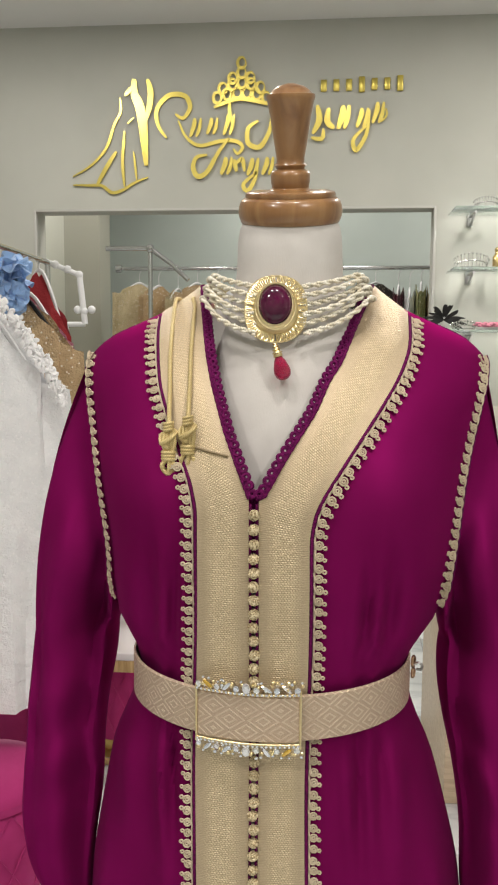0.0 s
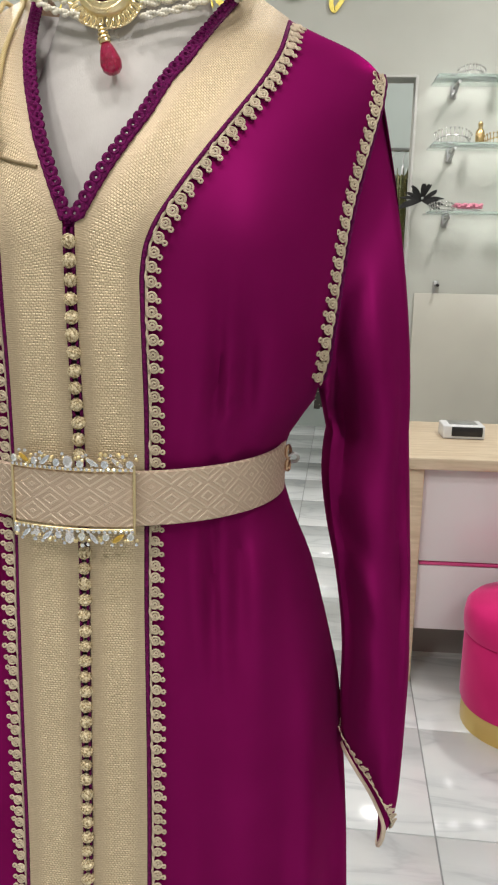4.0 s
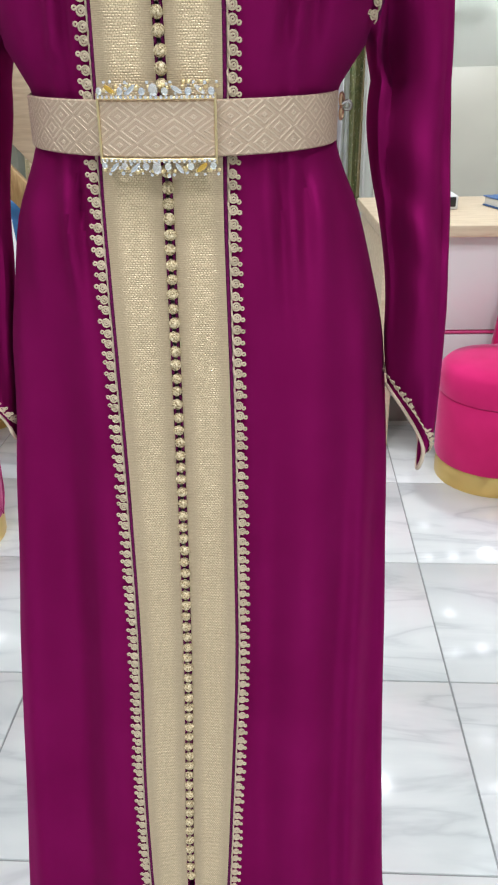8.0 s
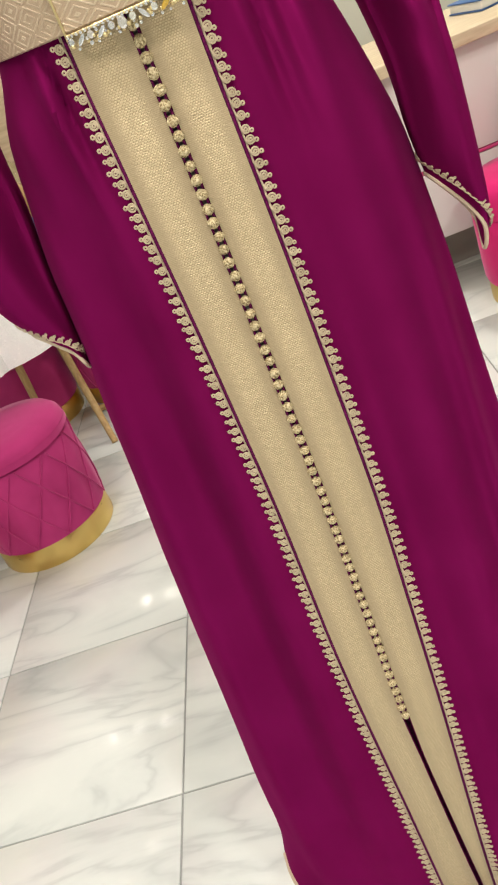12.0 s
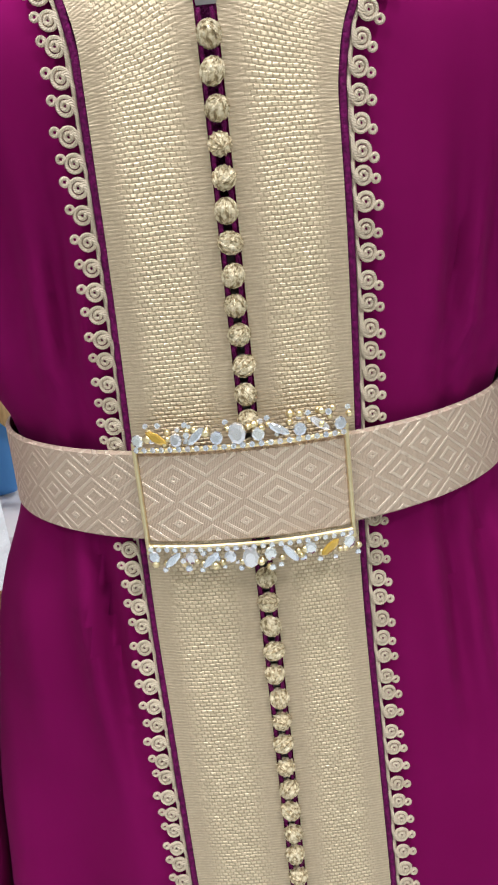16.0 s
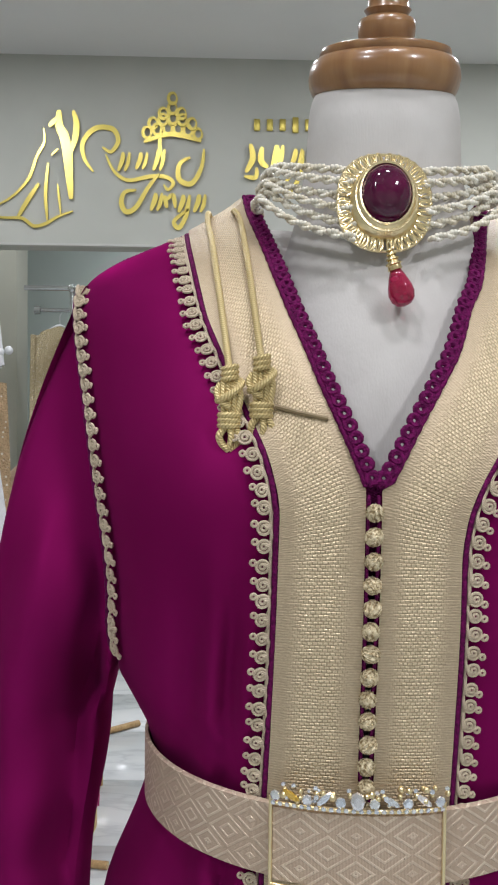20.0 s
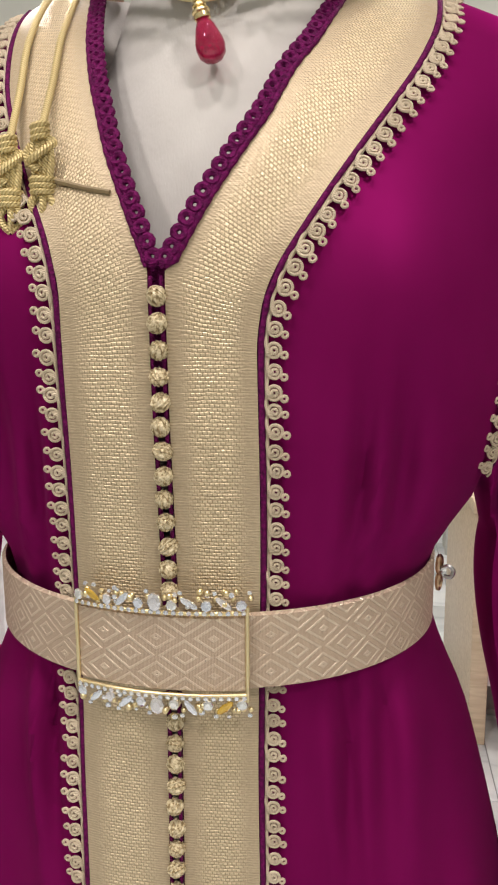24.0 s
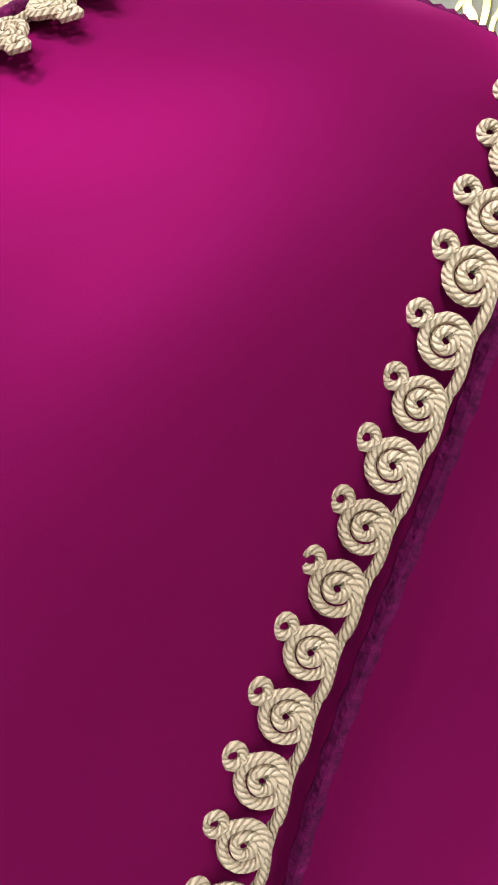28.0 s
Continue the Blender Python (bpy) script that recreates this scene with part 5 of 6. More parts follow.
part("bag_strap", Shape().tube(spline([(1.0, 3.0, 0.985), (1.02, 2.97, 1.04), (1.07, 2.96, 1.06), (1.12, 2.97, 1.04), (1.14, 3.0, 0.985)]), 0.006, 8), NAVY, bag_thing, "rolled carry strap")
part("bag_tag", Shape().box((1.04, 2.94, 0.92), (0.012, 0.006, 0.05), 0.002), STEEL, bag_thing, "metal tag")

# wall shelves with tiaras and trinkets
ITEM_RND = random.Random(11)
TIARA_SILVER = mat("silver_rhinestone", (0.62, 0.62, 0.6), 0.2, 0.9)
TIARA_GOLD = mat("gold_rhinestone", (0.7, 0.52, 0.25), 0.22, 0.9)
PINK_BLOOM = mat("pink_silk_flower", (0.72, 0.25, 0.35), 0.7)
GREEN_VELVET = mat("green_silk_bow", (0.01, 0.12, 0.04), 0.5)
FEATHER = mat("black_feather", (0.012, 0.012, 0.012), 0.6)


def tiara(x, z, wide, high, material):
    th = thing("tiara", "small arched rhinestone tiara standing on a glass shelf", "tiara", (x, 4.44, z), "tiaras on the shelves")
    s = Shape()
    for lift, k in ((0.0, 1.0), (0.5, 0.97)):
        s.tube([(x + wide * k * math.cos(a), 4.46 - 0.05 * math.sin(a), z + 0.004 + high * lift * math.sin(a) ** 0.8) for a in np.linspace(0.02, math.pi - 0.02, 24)], 0.0028, 5)
    part("band", s, material, th)
    s = Shape()
    for a in np.linspace(0.2, math.pi - 0.2, 13):
        base = Vector((x + wide * math.cos(a), 4.46 - 0.05 * math.sin(a), z + 0.004))
        tip = base + Vector((0.01 * math.cos(a), 0, high * (0.5 + 0.5 * math.sin(a))))
        s.tube([base, tip], 0.002, 4)
        s.ball(tip, (0.005, 0.004, 0.006), 6, 4)
        s.ball(base.lerp(tip, 0.5), (0.004, 0.004, 0.005), 6, 4)
    part("crest", s, material, th, "crest of jewelled spires", "stuff")


def flower_hairpiece(x, z, material, label):
    th = thing("hair_flower", label, "hair ornament", (x, 4.45, z), "hair ornaments on the shelves")
    s = Shape()
    for k in range(5):
        for q in range(7):
            a = q * 0.9 + k
            s.ball((x + (k - 2) * 0.028 + 0.014 * math.cos(a), 4.45 + 0.014 * math.sin(a), z + 0.022 + 0.006 * (q % 3)), (0.012, 0.012, 0.009), 7, 4)
    part("petals", s, material, th, "", "stuff")
    part("clip", Shape().box((x, 4.45, z + 0.006), (0.13, 0.012, 0.01), 0.002), STEEL, th, "metal clip")


def bottle(x, z, h, material, label):
    th = thing("perfume_bottle", label, "bottle", (x, 4.45, z), "bottles on the shelves")
    part("glass_body", Shape().lathe([(0.0, 0.0), (0.02, 0.0), (0.023, 0.006), (0.023, h * 0.55), (0.012, h * 0.68), (0.009, h * 0.75), (0.0, h * 0.75)], (x, 4.45, z), 16), material, th)
    part("stopper", Shape().lathe([(0.008, h * 0.74), (0.013, h * 0.8), (0.013, h * 0.92), (0.006, h), (0.0, h)], (x, 4.45, z), 12), TIARA_GOLD, th, "gold stopper")


for z in (2.345, 2.03, 1.70):
    sh = thing("glass_shelf", "clear glass wall shelf on steel brackets", "shelf", (1.3, 4.45, z), "glass shelves")
    part("glass_board", Shape().box((1.32, 4.46, z - 0.006), (1.2, 0.24, 0.012), 0.002), GLASS, sh).visible_shadow = False
    for x in (0.84, 1.8):
        part("bracket", Shape().tube([(x, 4.585, z - 0.018), (x, 4.42, z - 0.018)], 0.008, 8).box((x, 4.585, z - 0.035), (0.03, 0.02, 0.07), 0.004).tube(spline([(x, 4.58, z - 0.06), (x, 4.52, z - 0.05), (x, 4.46, z - 0.024)]), 0.007, 6), STEEL, sh, "steel bracket")
tiara(0.83, 2.034, 0.085, 0.07, TIARA_SILVER)
tiara(1.06, 2.034, 0.07, 0.05, TIARA_GOLD)
tiara(1.25, 2.034, 0.08, 0.07, TIARA_GOLD)
tiara(1.5, 2.034, 0.08, 0.06, TIARA_SILVER)
tiara(0.9, 2.349, 0.06, 0.05, TIARA_SILVER)
tiara(1.3, 2.349, 0.08, 0.09, TIARA_SILVER)
tiara(1.55, 2.349, 0.08, 0.07, TIARA_GOLD)
bottle(0.965, 2.034, 0.11, TIARA_GOLD, "small amber glass bottle on a glass shelf")
bottle(1.08, 2.349, 0.13, mat("frosted_glass", (0.7, 0.72, 0.7), 0.3), "frosted glass bottle on a glass shelf")
bottle(1.16, 2.349, 0.10, TIARA_GOLD, "small gold bottle on a glass shelf")
tiara(0.80, 1.704, 0.06, 0.04, TIARA_SILVER)
flower_hairpiece(0.93, 1.704, PINK_BLOOM, "pink silk flower hair comb on a glass shelf")
flower_hairpiece(1.17, 1.704, GREEN_VELVET, "dark green silk bow clip on a glass shelf")
flower_hairpiece(1.4, 1.704, PINK_BLOOM, "pink silk flower hair comb on a glass shelf")
fan = thing("feather_fascinator", "black feather fascinator hanging by the glass shelves", "hair ornament", (0.70, 4.48, 1.76))
s = Shape()
for k in range(26):
    a = ITEM_RND.uniform(-0.6, 3.6)
    s.tube(spline([(0.70, 4.5, 1.76), (0.70 + 0.06 * math.cos(a), 4.47, 1.76 + 0.05 * math.sin(a)), (0.70 + ITEM_RND.uniform(0.08, 0.14) * math.cos(a), 4.45, 1.75 + 0.09 * math.sin(a))], 3), [0.004, 0.008, 0.01, 0.011, 0.01, 0.006, 0.002], 4)
part("plumage", s, FEATHER, fan, "", "stuff")
part("peg", Shape().tube([(0.70, 4.6, 1.77), (0.70, 4.47, 1.77)], 0.006, 8), STEEL, fan, "steel wall peg")
hook = thing("wall_peg", "small dark metal wall peg", "peg", (0.82, 4.59, 1.31))
part("plate", Shape().box((0.82, 4.594, 1.31), (0.03, 0.012, 0.075), 0.004), STEEL, hook)
part("pin", Shape().tube([(0.82, 4.59, 1.325), (0.82, 4.53, 1.325)], 0.009, 8), BLACK_PLASTIC, hook)


# ---- gold sign on the wall: plain flourishes, no letters ----
STROKES = []


def stroke(pts, w):
    STROKES.append(1)
    y = WALL_Y - 0.012 - 0.0011 * (len(STROKES) % 13)
    cur = spline([(p[0], y, p[1]) for p in pts], 8)
    n = len(cur)
    rows, side0 = [], None
    for i, p in enumerate(cur):
        d = (cur[min(i + 1, n - 1)] - cur[max(i - 1, 0)]).normalized()
        sd = Vector((-d.z, 0, d.x))
        ww = w * (0.3 + 0.7 * math.sin(math.pi * (i + 0.6) / (n + 0.2)) ** 0.7)
        rows.append([p + sd * ww, p + sd * ww + Vector((0, 0.008, 0)), p - sd * ww + Vector((0, 0.008, 0)), p - sd * ww])
    return Shape().grid(rows, True)


sign = thing("wall_sign", "gold acrylic flourish sign with gown and crown shapes", "sign", (-0.5, WALL_Y, 2.8))
for pts, w in (
    ([(-1.406, 2.575), (-1.295, 2.638), (-1.207, 2.733), (-1.163, 2.851), (-1.122, 2.931), (-1.126, 3.004)], 0.0077),
    ([(-1.404, 2.527), (-1.313, 2.525), (-1.237, 2.522), (-1.179, 2.483), (-1.116, 2.496), (-1.045, 2.537), (-0.967, 2.566)], 0.0092),
    ([(-1.265, 2.525), (-1.209, 2.621), (-1.150, 2.710)], 0.0122),
    ([(-1.105, 2.515), (-1.114, 2.657), (-1.100, 2.820)], 0.0092),
    ([(-1.033, 2.549), (-1.041, 2.627), (-1.050, 2.708)], 0.0061),
    ([(-1.042, 3.100), (-1.040, 3.017), (-1.013, 2.958), (-0.995, 2.862), (-0.987, 2.759), (-0.977, 2.629)], 0.0260),
    ([(-0.966, 3.099), (-0.948, 3.030), (-0.956, 2.950), (-0.983, 2.870)], 0.0168),
    ([(-1.094, 3.014), (-1.055, 3.047), (-1.025, 3.017)], 0.0138),
    ([(-1.082, 2.861), (-1.045, 2.893)], 0.0046),
):
    part("gown_stroke", stroke(pts, w), SIGN_GOLD, sign)
# tiara of small rings over a curved band
part("crown_band", stroke([(-0.588, 2.939), (-0.444, 2.983), (-0.278, 2.948)], 0.0122), SIGN_GOLD, sign)
for row, count, half_w in ((0, 6, 0.44), (1, 5, 0.34), (2, 3, 0.16), (3, 1, 0.0)):
    for k in range(count):
        f = 0.0 if count == 1 else (2 * k / (count - 1) - 1)
        cx_, cz_ = -0.433 + f * half_w * 0.310, 3.017 + row * 0.0520 - 0.028 * f * f
        part("crown_ring", stroke([(cx_ + 0.0230 * math.cos(q), cz_ + 0.0291 * math.sin(q)) for q in np.linspace(0.4, 6.7, 8)], 0.0084), SIGN_GOLD, sign)
for pts, w in (
    ([(-0.86, 2.78), (-0.906, 2.846), (-0.915, 2.934), (-0.848, 3.010), (-0.756, 3.007), (-0.726, 2.945), (-0.764, 2.887), (-0.81, 2.91)], 0.0135),
    ([(-0.792, 2.873), (-0.749, 2.785), (-0.673, 2.736), (-0.550, 2.758), (-0.466, 2.756), (-0.428, 2.724), (-0.455, 2.689), (-0.480, 2.716)], 0.0107),
    ([(-0.725, 2.784), (-0.703, 2.844), (-0.699, 2.884)], 0.0123),
    ([(-0.691, 2.784), (-0.674, 2.824), (-0.664, 2.884)], 0.0096),
    ([(-0.629, 2.796), (-0.607, 2.850), (-0.603, 2.884)], 0.0123),
    ([(-0.595, 2.796), (-0.579, 2.830), (-0.569, 2.884)], 0.0096),
    ([(-0.535, 2.790), (-0.513, 2.855), (-0.509, 2.901)], 0.0123),
    ([(-0.501, 2.790), (-0.485, 2.836), (-0.475, 2.901)], 0.0096),
    ([(-0.490, 3.027), (-0.502, 2.926), (-0.482, 2.838)], 0.0092),
):
    part("flourish", stroke(pts, w), SIGN_GOLD, sign)
for pts, w in (
    ([(-0.263, 2.907), (-0.277, 2.806), (-0.329, 2.722), (-0.395, 2.742), (-0.395, 2.822), (-0.338, 2.862)], 0.0138),
    ([(-0.012, 2.938), (-0.000, 2.859), (-0.036, 2.787)], 0.0168),
    ([(-0.044, 2.765), (0.016, 2.760), (0.023, 2.812)], 0.0122),
    ([(0.051, 2.922), (0.045, 2.850), (0.083, 2.814)], 0.0168),
    ([(0.105, 2.813), (0.127, 2.885), (0.131, 2.938)], 0.0176),
    ([(0.139, 2.813), (0.154, 2.866), (0.165, 2.938)], 0.0138),
    ([(0.208, 2.819), (0.230, 2.880), (0.234, 2.921)], 0.0140),
    ([(0.242, 2.819), (0.259, 2.860), (0.268, 2.921)], 0.0110),
    ([(0.276, 2.911), (0.261, 2.782), (0.207, 2.696), (0.191, 2.754), (0.260, 2.825)], 0.0122),
    ([(0.294, 2.840), (0.316, 2.905), (0.320, 2.950)], 0.0140),
    ([(0.328, 2.840), (0.344, 2.885), (0.354, 2.950)], 0.0110),
    ([(0.341, 2.845), (0.370, 2.880), (0.365, 2.916)], 0.0061),
):
    part("flourish", stroke(pts, w), SIGN_GOLD, sign)
for pts, w in (
    ([(-0.504, 2.773), (-0.565, 2.693), (-0.627, 2.591), (-0.680, 2.565), (-0.707, 2.614), (-0.688, 2.669), (-0.627, 2.683)], 0.0138),
    ([(-0.548, 2.574), (-0.526, 2.631), (-0.522, 2.668)], 0.0140),
    ([(-0.514, 2.574), (-0.498, 2.611), (-0.488, 2.668)], 0.0110),
    ([(-0.474, 2.655), (-0.461, 2.589)], 0.0122),
    ([(-0.461, 2.633), (-0.428, 2.655), (-0.415, 2.588)], 0.0122),
    ([(-0.399, 2.569), (-0.377, 2.626), (-0.373, 2.663)], 0.0140),
    ([(-0.365, 2.569), (-0.349, 2.606), (-0.339, 2.663)], 0.0110),
    ([(-0.340, 2.653), (-0.354, 2.558), (-0.396, 2.485), (-0.421, 2.522), (-0.344, 2.587)], 0.0122),
    ([(-0.315, 2.571), (-0.292, 2.628), (-0.288, 2.666)], 0.0140),
    ([(-0.280, 2.571), (-0.264, 2.609), (-0.254, 2.666)], 0.0110),
):
    part("flourish", stroke(pts, w), SIGN_GOLD, sign)
for k in range(7):
    t = k / 6
    part("name_bar", Shape().box((0.022 + t * 0.418, WALL_Y - 0.010, 3.045 + t * 0.005), (0.034, 0.010, 0.064 + 0.02 * (k in (3, 6))), 0.004), SIGN_GOLD, sign)


# ---- hanging clothes ----
def hanging_dress(name, at, top, low, wide, deep, material, label, category="dress", group="hanging clothes", seed=1, flare=1.5, twist=0.0, slope=0.05, hanger=None, hook=0.15):
    rr = random.Random(seed)
    x, y = at
    th = thing(name, label, category, (x, y, low), group)
    ph = [rr.uniform(0, 6) for _ in range(4)]
    rows = []
    for k in range(30):
        t = k / 29
        z = top + (low - top) * t
        w = wide * (0.94 + (flare - 0.94) * t ** 1.3)
        row = []
        for q in np.linspace(0, 2 * math.pi, 49)[:-1]:
            f = 1 + (0.05 + 0.10 * t) * math.sin(7 * q + ph[0] + 2 * t) + 0.05 * math.sin(13 * q + ph[1])
            px, py = w * f * math.cos(q), deep * (0.7 + 0.5 * t * flare) * f * math.sin(q)
            ca, sa = math.cos(twist), math.sin(twist)
            row.append(Vector((x + px * ca - py * sa, y + px * sa + py * ca, z + 0.01 * math.sin(5 * q + ph[2]) - slope * abs(math.cos(q)) ** 1.2 * (1 - t) ** 2)))
        rows.append(row)
    part("skirt_and_bodice", Shape().grid(rows, True), material, th)
    ca, sa = math.cos(twist), math.sin(twist)
    hang = Shape().tube(spline([(x - wide * 0.7 * ca, y - wide * 0.7 * sa, top - 0.03 - slope * 0.75), (x, y, top + 0.012), (x + wide * 0.7 * ca, y + wide * 0.7 * sa, top - 0.03 - slope * 0.75)]), 0.008, 6)
    hang.tube(spline([(x, y, top + 0.01), (x, y, top + hook * 0.6), (x + 0.02 * sa, y + 0.02 * ca, top + hook * 0.85), (x, y, top + hook)]), 0.003, 6)
    part("hanger", hang, hanger or WHITE_PLASTIC, th, "" if hanger else "white plastic hanger")
    return th


# rack in the fitting room
rack = thing("clothes_rack", "chrome clothes rack on the fitting room wall", "clothes rack", (-0.6, 5.6, 0))
part("rail", Shape().tube([(-1.40, 5.7, 2.175), (1.05, 5.7, 2.175)], 0.014, 10), CHROME, rack)
part("upper_rail", Shape().tube([(-1.42, 5.35, 2.27), (-1.12, 5.35, 2.27)], 0.017, 10), CHROME, rack)
part("arm", Shape().tube([(-1.12, 5.35, 2.27), (-0.98, 5.35, 2.17), (-0.86, 5.35, 2.06)], 0.015, 10), CHROME, rack)
part("post", Shape().tube([(-1.12, 5.36, 2.27), (-1.12, 5.36, 0.0)], 0.016, 10).ball((-1.12, 5.35, 2.27), (0.03, 0.03, 0.03), 10, 6), CHROME, rack)
part("end_bracket", Shape().tube([(1.05, 5.7, 2.175), (1.05, 6.3, 2.175), (1.05, 7.2, 2.175)], 0.014, 8), CHROME, rack)
part("end_cap", Shape().tube([(-1.40, 5.7, 2.175), (-1.44, 5.7, 2.175)], 0.03, 10), CHROME, rack)
CLOTHES = [SEQ_PALE, SEQ_GOLD, SEQ_PALE, SEQ_GOLD, SEQ_PALE, TULLE, SEQ_GOLD, RED_CLOTH, SEQ_GREEN, SEQ_PALE, SEQ_BLACK, TULLE, SEQ_BLACK, SEQ_MAROON, TULLE, SEQ_GREEN, SEQ_PALE, SEQ_GOLD]
NAMES = {SEQ_PALE.name: "pale gold lace gown on a hanger", SEQ_GOLD.name: "gold sequin gown on a hanger", TULLE.name: "white tulle gown on a hanger", RED_CLOTH.name: "red tulle gown on a hanger", SEQ_GREEN.name: "green and gold brocade caftan on a hanger", SEQ_BLACK.name: "black beaded caftan on a hanger", SEQ_MAROON.name: "maroon beaded gown on a hanger"}
for k, m in enumerate(CLOTHES):
    x = -1.27 + k * 0.14 if k < 13 else 0.57 + 0.078 * (k - 13)
    hanging_dress("hanging_gown", (x, 5.7), 2.06 - 0.02 * (k % 3), 0.45 + 0.05 * (k % 3), 0.2, 0.05, m, NAMES[m.name], "gown", "gowns on the rack", 20 + k, 1.15, (0.55, 1.0, 1.3, 0.8)[k % 4] if k < 13 else 1.42, 0.07, None, 0.125 + 0.02 * (k % 3))

# things at the left of the shop
RAIL_X, RAIL_Z = -1.10, 1.93
rail = thing("clothes_rail", "chrome free-standing clothes rail with shop gowns", "clothes rail", (RAIL_X, 2.7, 0))
part("bar", Shape().tube([(RAIL_X, 2.15, RAIL_Z), (RAIL_X, 3.22, RAIL_Z)], 0.011, 10), CHROME, rail)
for y in (2.15, 3.22):
    part("upright", Shape().tube([(RAIL_X, y, RAIL_Z), (RAIL_X, y, 0.03)], 0.011, 10), CHROME, rail)
    part("foot", Shape().tube([(RAIL_X - 0.25, y, 0.014), (RAIL_X + 0.25, y, 0.014)], 0.014, 10), CHROME, rail)
hanging_dress("wedding_gown", (RAIL_X, 2.32), 1.78, 0.5, 0.37, 0.12, TULLE, "white sequined tulle wedding gown on a hanger", "gown", "gowns in the shop", 3, 1.1, 0.0, 0.34)
WG = bpy.data.objects["wedding_gown"]
ORIGIN[WG.name] = Vector((RAIL_X, 2.32, 0.5))
s = Shape()
rr = random.Random(4)
for k in range(520):
    t = rr.uniform(0, 1) ** 0.8
    c = Vector((RAIL_X + 0.06 + 0.33 * t, 2.20 + rr.uniform(-0.03, 0.05), 1.785 - 0.06 * t - 0.30 * t * t + rr.uniform(-0.03, 0.012)))
    turn_k = Euler((rr.uniform(0, 6), rr.uniform(0, 6), rr.uniform(0, 6))).to_matrix()
    size = rr.uniform(0.006, 0.013)
    s.ball(c, (size, size * 0.7, size * 0.35), 8, 5, turn_k)
part("lace_trim", s, mat("white_lace_petal", (0.9, 0.9, 0.91), 0.7, Sheen_Weight=0.6), WG, "fluffy white petal lace along the shoulder", "stuff")
hanging_dress("gold_gown", (RAIL_X, 2.82), 1.78, 0.5, 0.26, 0.06, SEQ_GOLD, "gold sequin gown on a black hanger", "gown", "gowns in the shop", 4, 1.05, 0.0, 0.22, BLACK_PLASTIC)
hanging_dress("red_gown", (RAIL_X, 3.12), 1.88, 0.5, 0.13, 0.05, RED_CLOTH, "red tulle gown on a hanger", "gown", "gowns in the shop", 5, 1.15, 0.0, 0.26, None, 0.05)
hanging_dress("pink_gown", (RAIL_X, 2.97), 1.78, 0.6, 0.19, 0.04, sequins("pink_bead_cloth", (0.4, 0.12, 0.2), (0.62, 0.3, 0.36), 0.2), "dusty pink beaded gown on a hanger", "gown", "gowns in the shop", 6, 1.05, 0.0, 0.2)
tul = thing("blue_tulle_veil", "bundle of sky blue tulle hung over the gowns", "veil", (-1.05, 2.7, 1.75), "gowns in the shop")
s = Shape()
rr = random.Random(8)
for k in range(46):
    c = Vector((-1.07 + rr.uniform(-0.10, 0.055), 2.68 + rr.uniform(-0.05, 0.05), 1.79 + rr.uniform(-0.07, 0.07)))
    turn_k = Euler((rr.uniform(0, 6), rr.uniform(0, 6), rr.uniform(0, 6))).to_matrix()
    size, ph = rr.uniform(0.035, 0.055), rr.uniform(0, 6)
    s.grid([[c + turn_k @ Vector((size * f * math.cos(q), size * f * math.sin(q), 0.011 * f * math.sin(5 * q + ph))) for q in np.linspace(0, 2 * math.pi, 57)[:-1]] for f in (0.02, 0.3, 0.55, 0.8, 1.0)], True)
part("tulle", s, BLUE_TULLE, tul, "", "stuff")
frame_stand = thing("white_display_frame", "white scalloped display frame on a stand", "display frame", (-1.6, 4.95, 0))
s = Shape().tube([(-1.717, 4.95, 2.148), (-1.487, 4.95, 2.056)], 0.016, 8).tube([(-1.487, 4.95, 2.056), (-1.455, 4.95, 1.75)], 0.020, 8).tube([(-1.717, 4.95, 2.148), (-1.70, 4.95, 1.75)], 0.016, 8).tube([(-1.70, 4.95, 1.75), (-1.455, 4.95, 1.75)], 0.016, 8)
for px, pz in ((-1.717, 2.148), (-1.64, 2.12), (-1.56, 2.09), (-1.487, 2.056), (-1.46, 1.83), (-1.41, 1.84), (-1.50, 1.84)):
    s.ball((px, 4.945, pz), (0.026, 0.02, 0.026), 10, 6)
s.tube([(-1.58, 4.95, 1.75), (-1.58, 4.95, 0.03)], 0.02, 8).lathe([(0.0, 0.03), (0.16, 0.02), (0.165, 0.0), (0.0, 0.0)], (-1.58, 4.95, 0), 20)
part("frame_tube", s, WHITE_PLASTIC, frame_stand)

# low white table on oak runners with a leaning board and a blue pad
table = thing("oak_table", "low white-topped side table on oak runner feet", "table", (-0.80, 3.1, 0))
part("tabletop", Shape().box((-0.82, 2.995, 0.50), (0.44, 0.71, 0.03), 0.006), LACQUER, table, "white tabletop")
part("apron", Shape().box((-0.82, 2.655, 0.463), (0.43, 0.02, 0.044), 0.003), OAK_LEG, table, "oak apron under the top")
for x in (-1.02, -0.615):
    for y in (2.80, 3.28):
        part("leg", Shape().tube([(x, y, 0.487), (x, y + (y - 3.1) * 0.3, 0.012)], [0.017, 0.012], 10), OAK_LEG, table, "slanted oak leg")
part("leg", Shape().tube([(-0.857, 2.817, 0.487), (-0.76, 2.52, 0.0)], [0.016, 0.012], 10), OAK_LEG, table, "slanted oak leg")
part("runner", Shape().tube([(-0.86, 2.84, 0.013), (-0.50, 2.77, 0.013)], 0.013, 8), OAK_LEG, table, "oak floor runner")
rack_bar = thing("oak_rod", "loose pale oak rod lying on the tiles", "rod", (-0.6, 3.9, 0))
part("rod", Shape().tube([(-0.90, 3.68, 0.015), (-0.53, 3.955, 0.015)], 0.015, 8), OAK_LEG, rack_bar)
rows = []
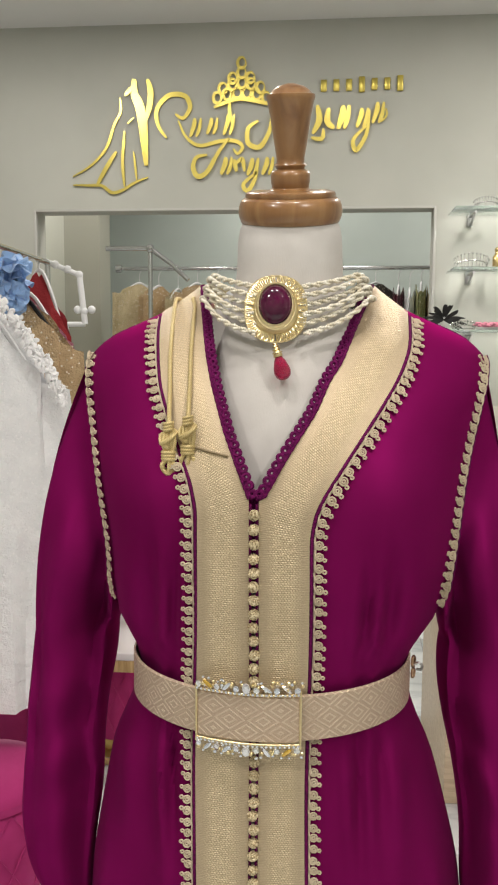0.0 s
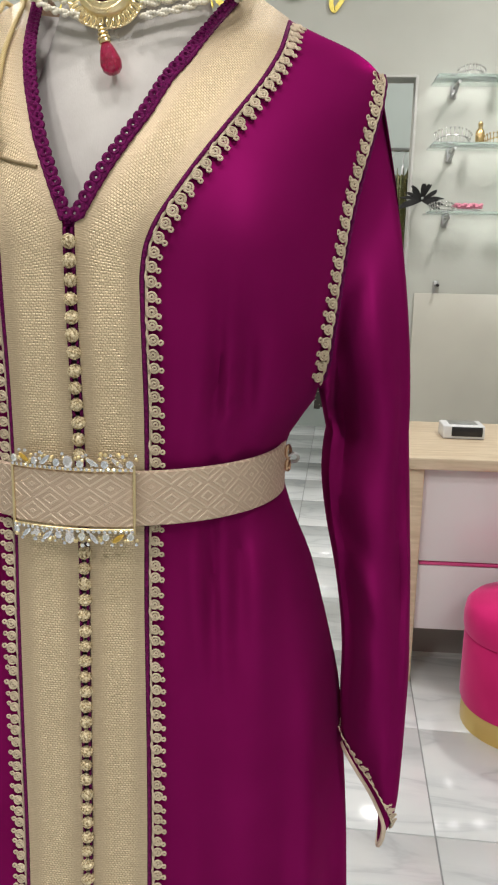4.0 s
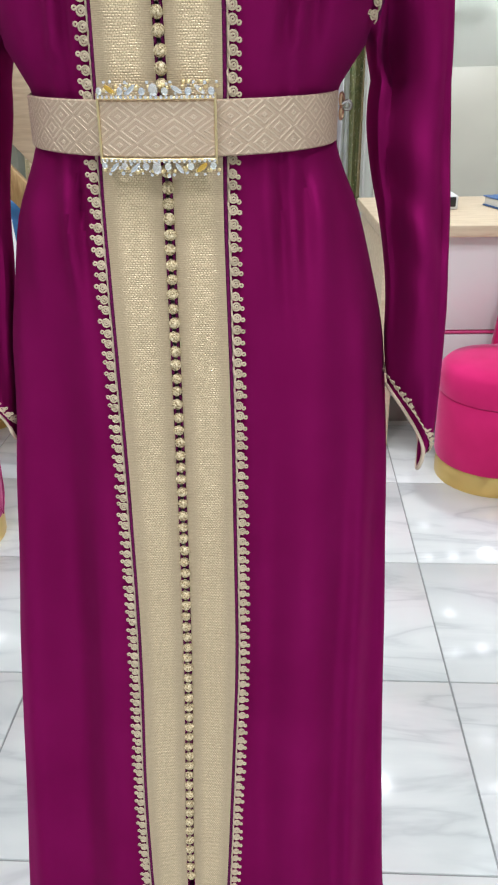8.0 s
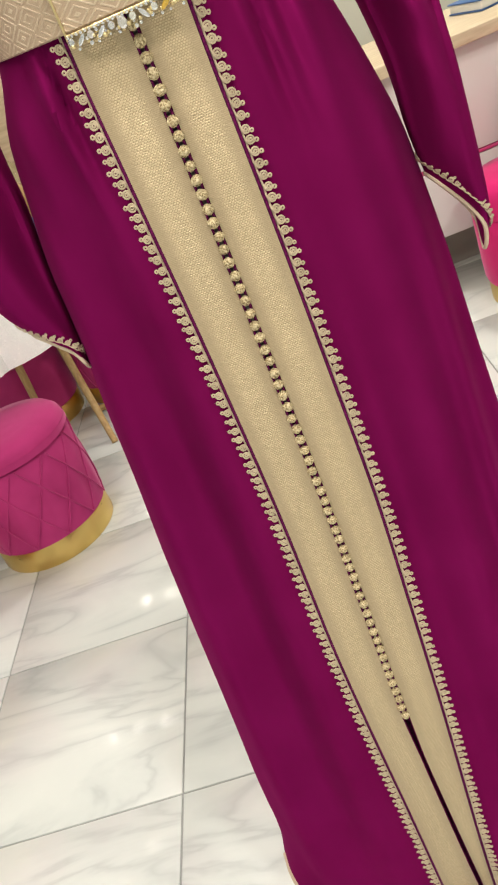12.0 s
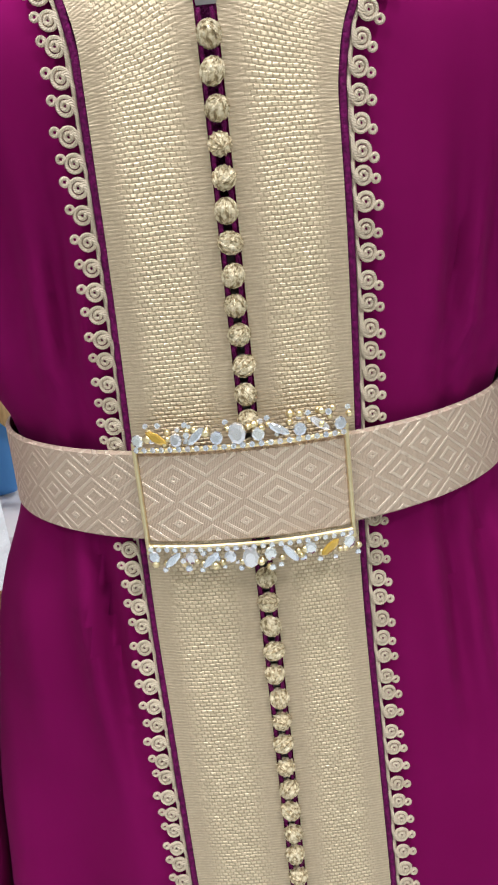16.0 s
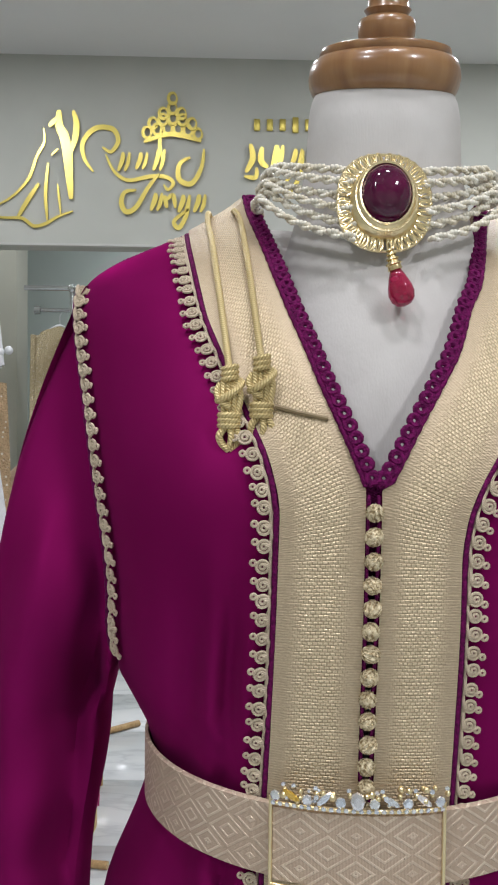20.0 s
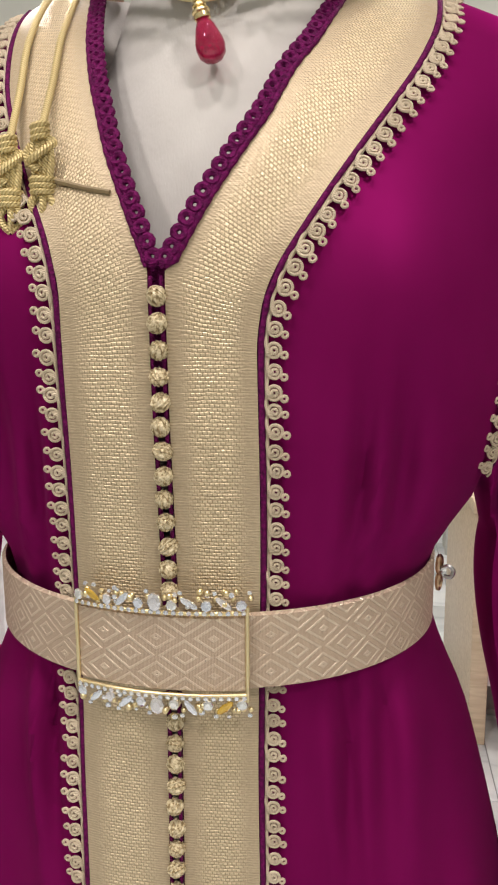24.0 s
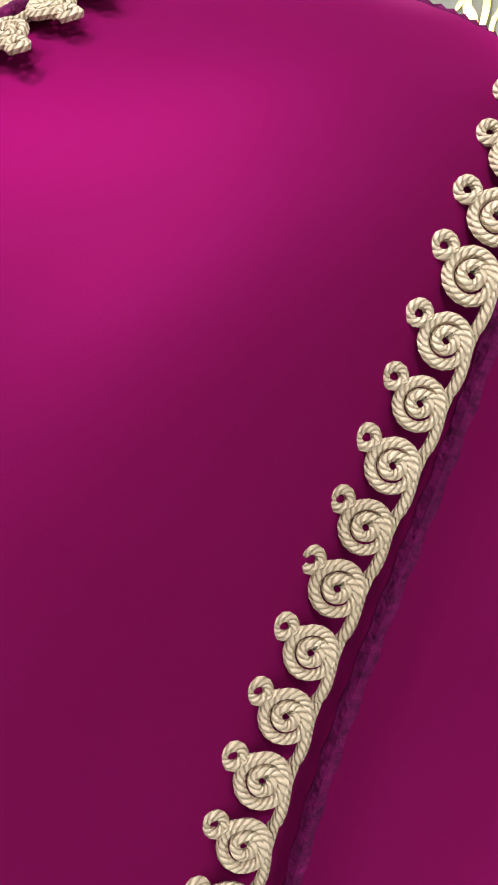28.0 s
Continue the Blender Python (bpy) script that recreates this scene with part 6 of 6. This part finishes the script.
for j in range(9):
    t = j / 8
    rows.append([Vector((-0.66 + (0.20 - 0.12 * t * t) * i / 10, 2.93 + 0.012 * math.sin(i * 1.1 + 2 * t), 0.79 - 0.275 * t - 0.06 * i / 10 * (1 - t))) for i in range(11)])
solo("pink_cloth", Shape().grid(rows), PINK_CLOTH, "pale pink organza cloth hanging from the leaning board", "cloth", (-0.6, 2.93, 0.52))
board = thing("leaning_oak_board", "pale oak board leaning over the side table", "board", (-0.72, 3.0, 0.52))
SLANT = Matrix.Rotation(radians(-7), 3, "X") @ Matrix.Rotation(radians(47), 3, "Y")
part("oak_face", Shape().box((-0.62, 3.03, 1.13), (0.56, 0.03, 0.42), 0.004, SLANT), PLANK, board)
part("oak_edge", Shape().box((-0.735, 2.985, 0.80), (0.56, 0.05, 0.085), 0.004, SLANT), OAK_LEG, board, "darker oak edge")
rows = []
for i in range(9):
    a = math.pi * i / 8
    rows.append([Vector((-0.87 + 0.11 * math.sin(a) ** 0.7 * math.copysign(abs(math.cos(q)) ** 0.6, math.cos(q)), 3.08 + 0.05 * math.sin(a) * math.copysign(abs(math.sin(q)) ** 0.7, math.sin(q)), 0.68 + 0.165 * math.cos(a))) for q in np.linspace(0, 2 * math.pi, 25)[:-1]])
solo("blue_cushion", Shape().grid(rows, True), BLUE_PAD, "blue padded cushion standing on the side table", "cushion", (-0.87, 3.08, 0.515))

# ---- floor tiles ----
TILE_MESH = Shape().box((0, 0, 0), (TILE - 0.004, TILE - 0.004, 0.008), 0.0012, None, 0, 1).mesh("tile", MARBLE)
turn = Matrix.Rotation(TILE_TURN, 4, "Z")
floor_o = ORIGIN["floor"] = Vector((0, 0, 0))
for i in range(-8, 6):
    for j in range(-10, 13):
        p = turn @ Vector(((i + 0.5) * TILE, (j + 0.5) * TILE, 0))
        p = p + Vector((*TILE_AT, -0.0035))
        if X0 - 0.12 < p.x < X1 + 0.12 and Y0 - 0.12 < p.y < Y1 + 0.12:
            piece("tile", TILE_MESH, Matrix.Translation(p) @ turn, floor)
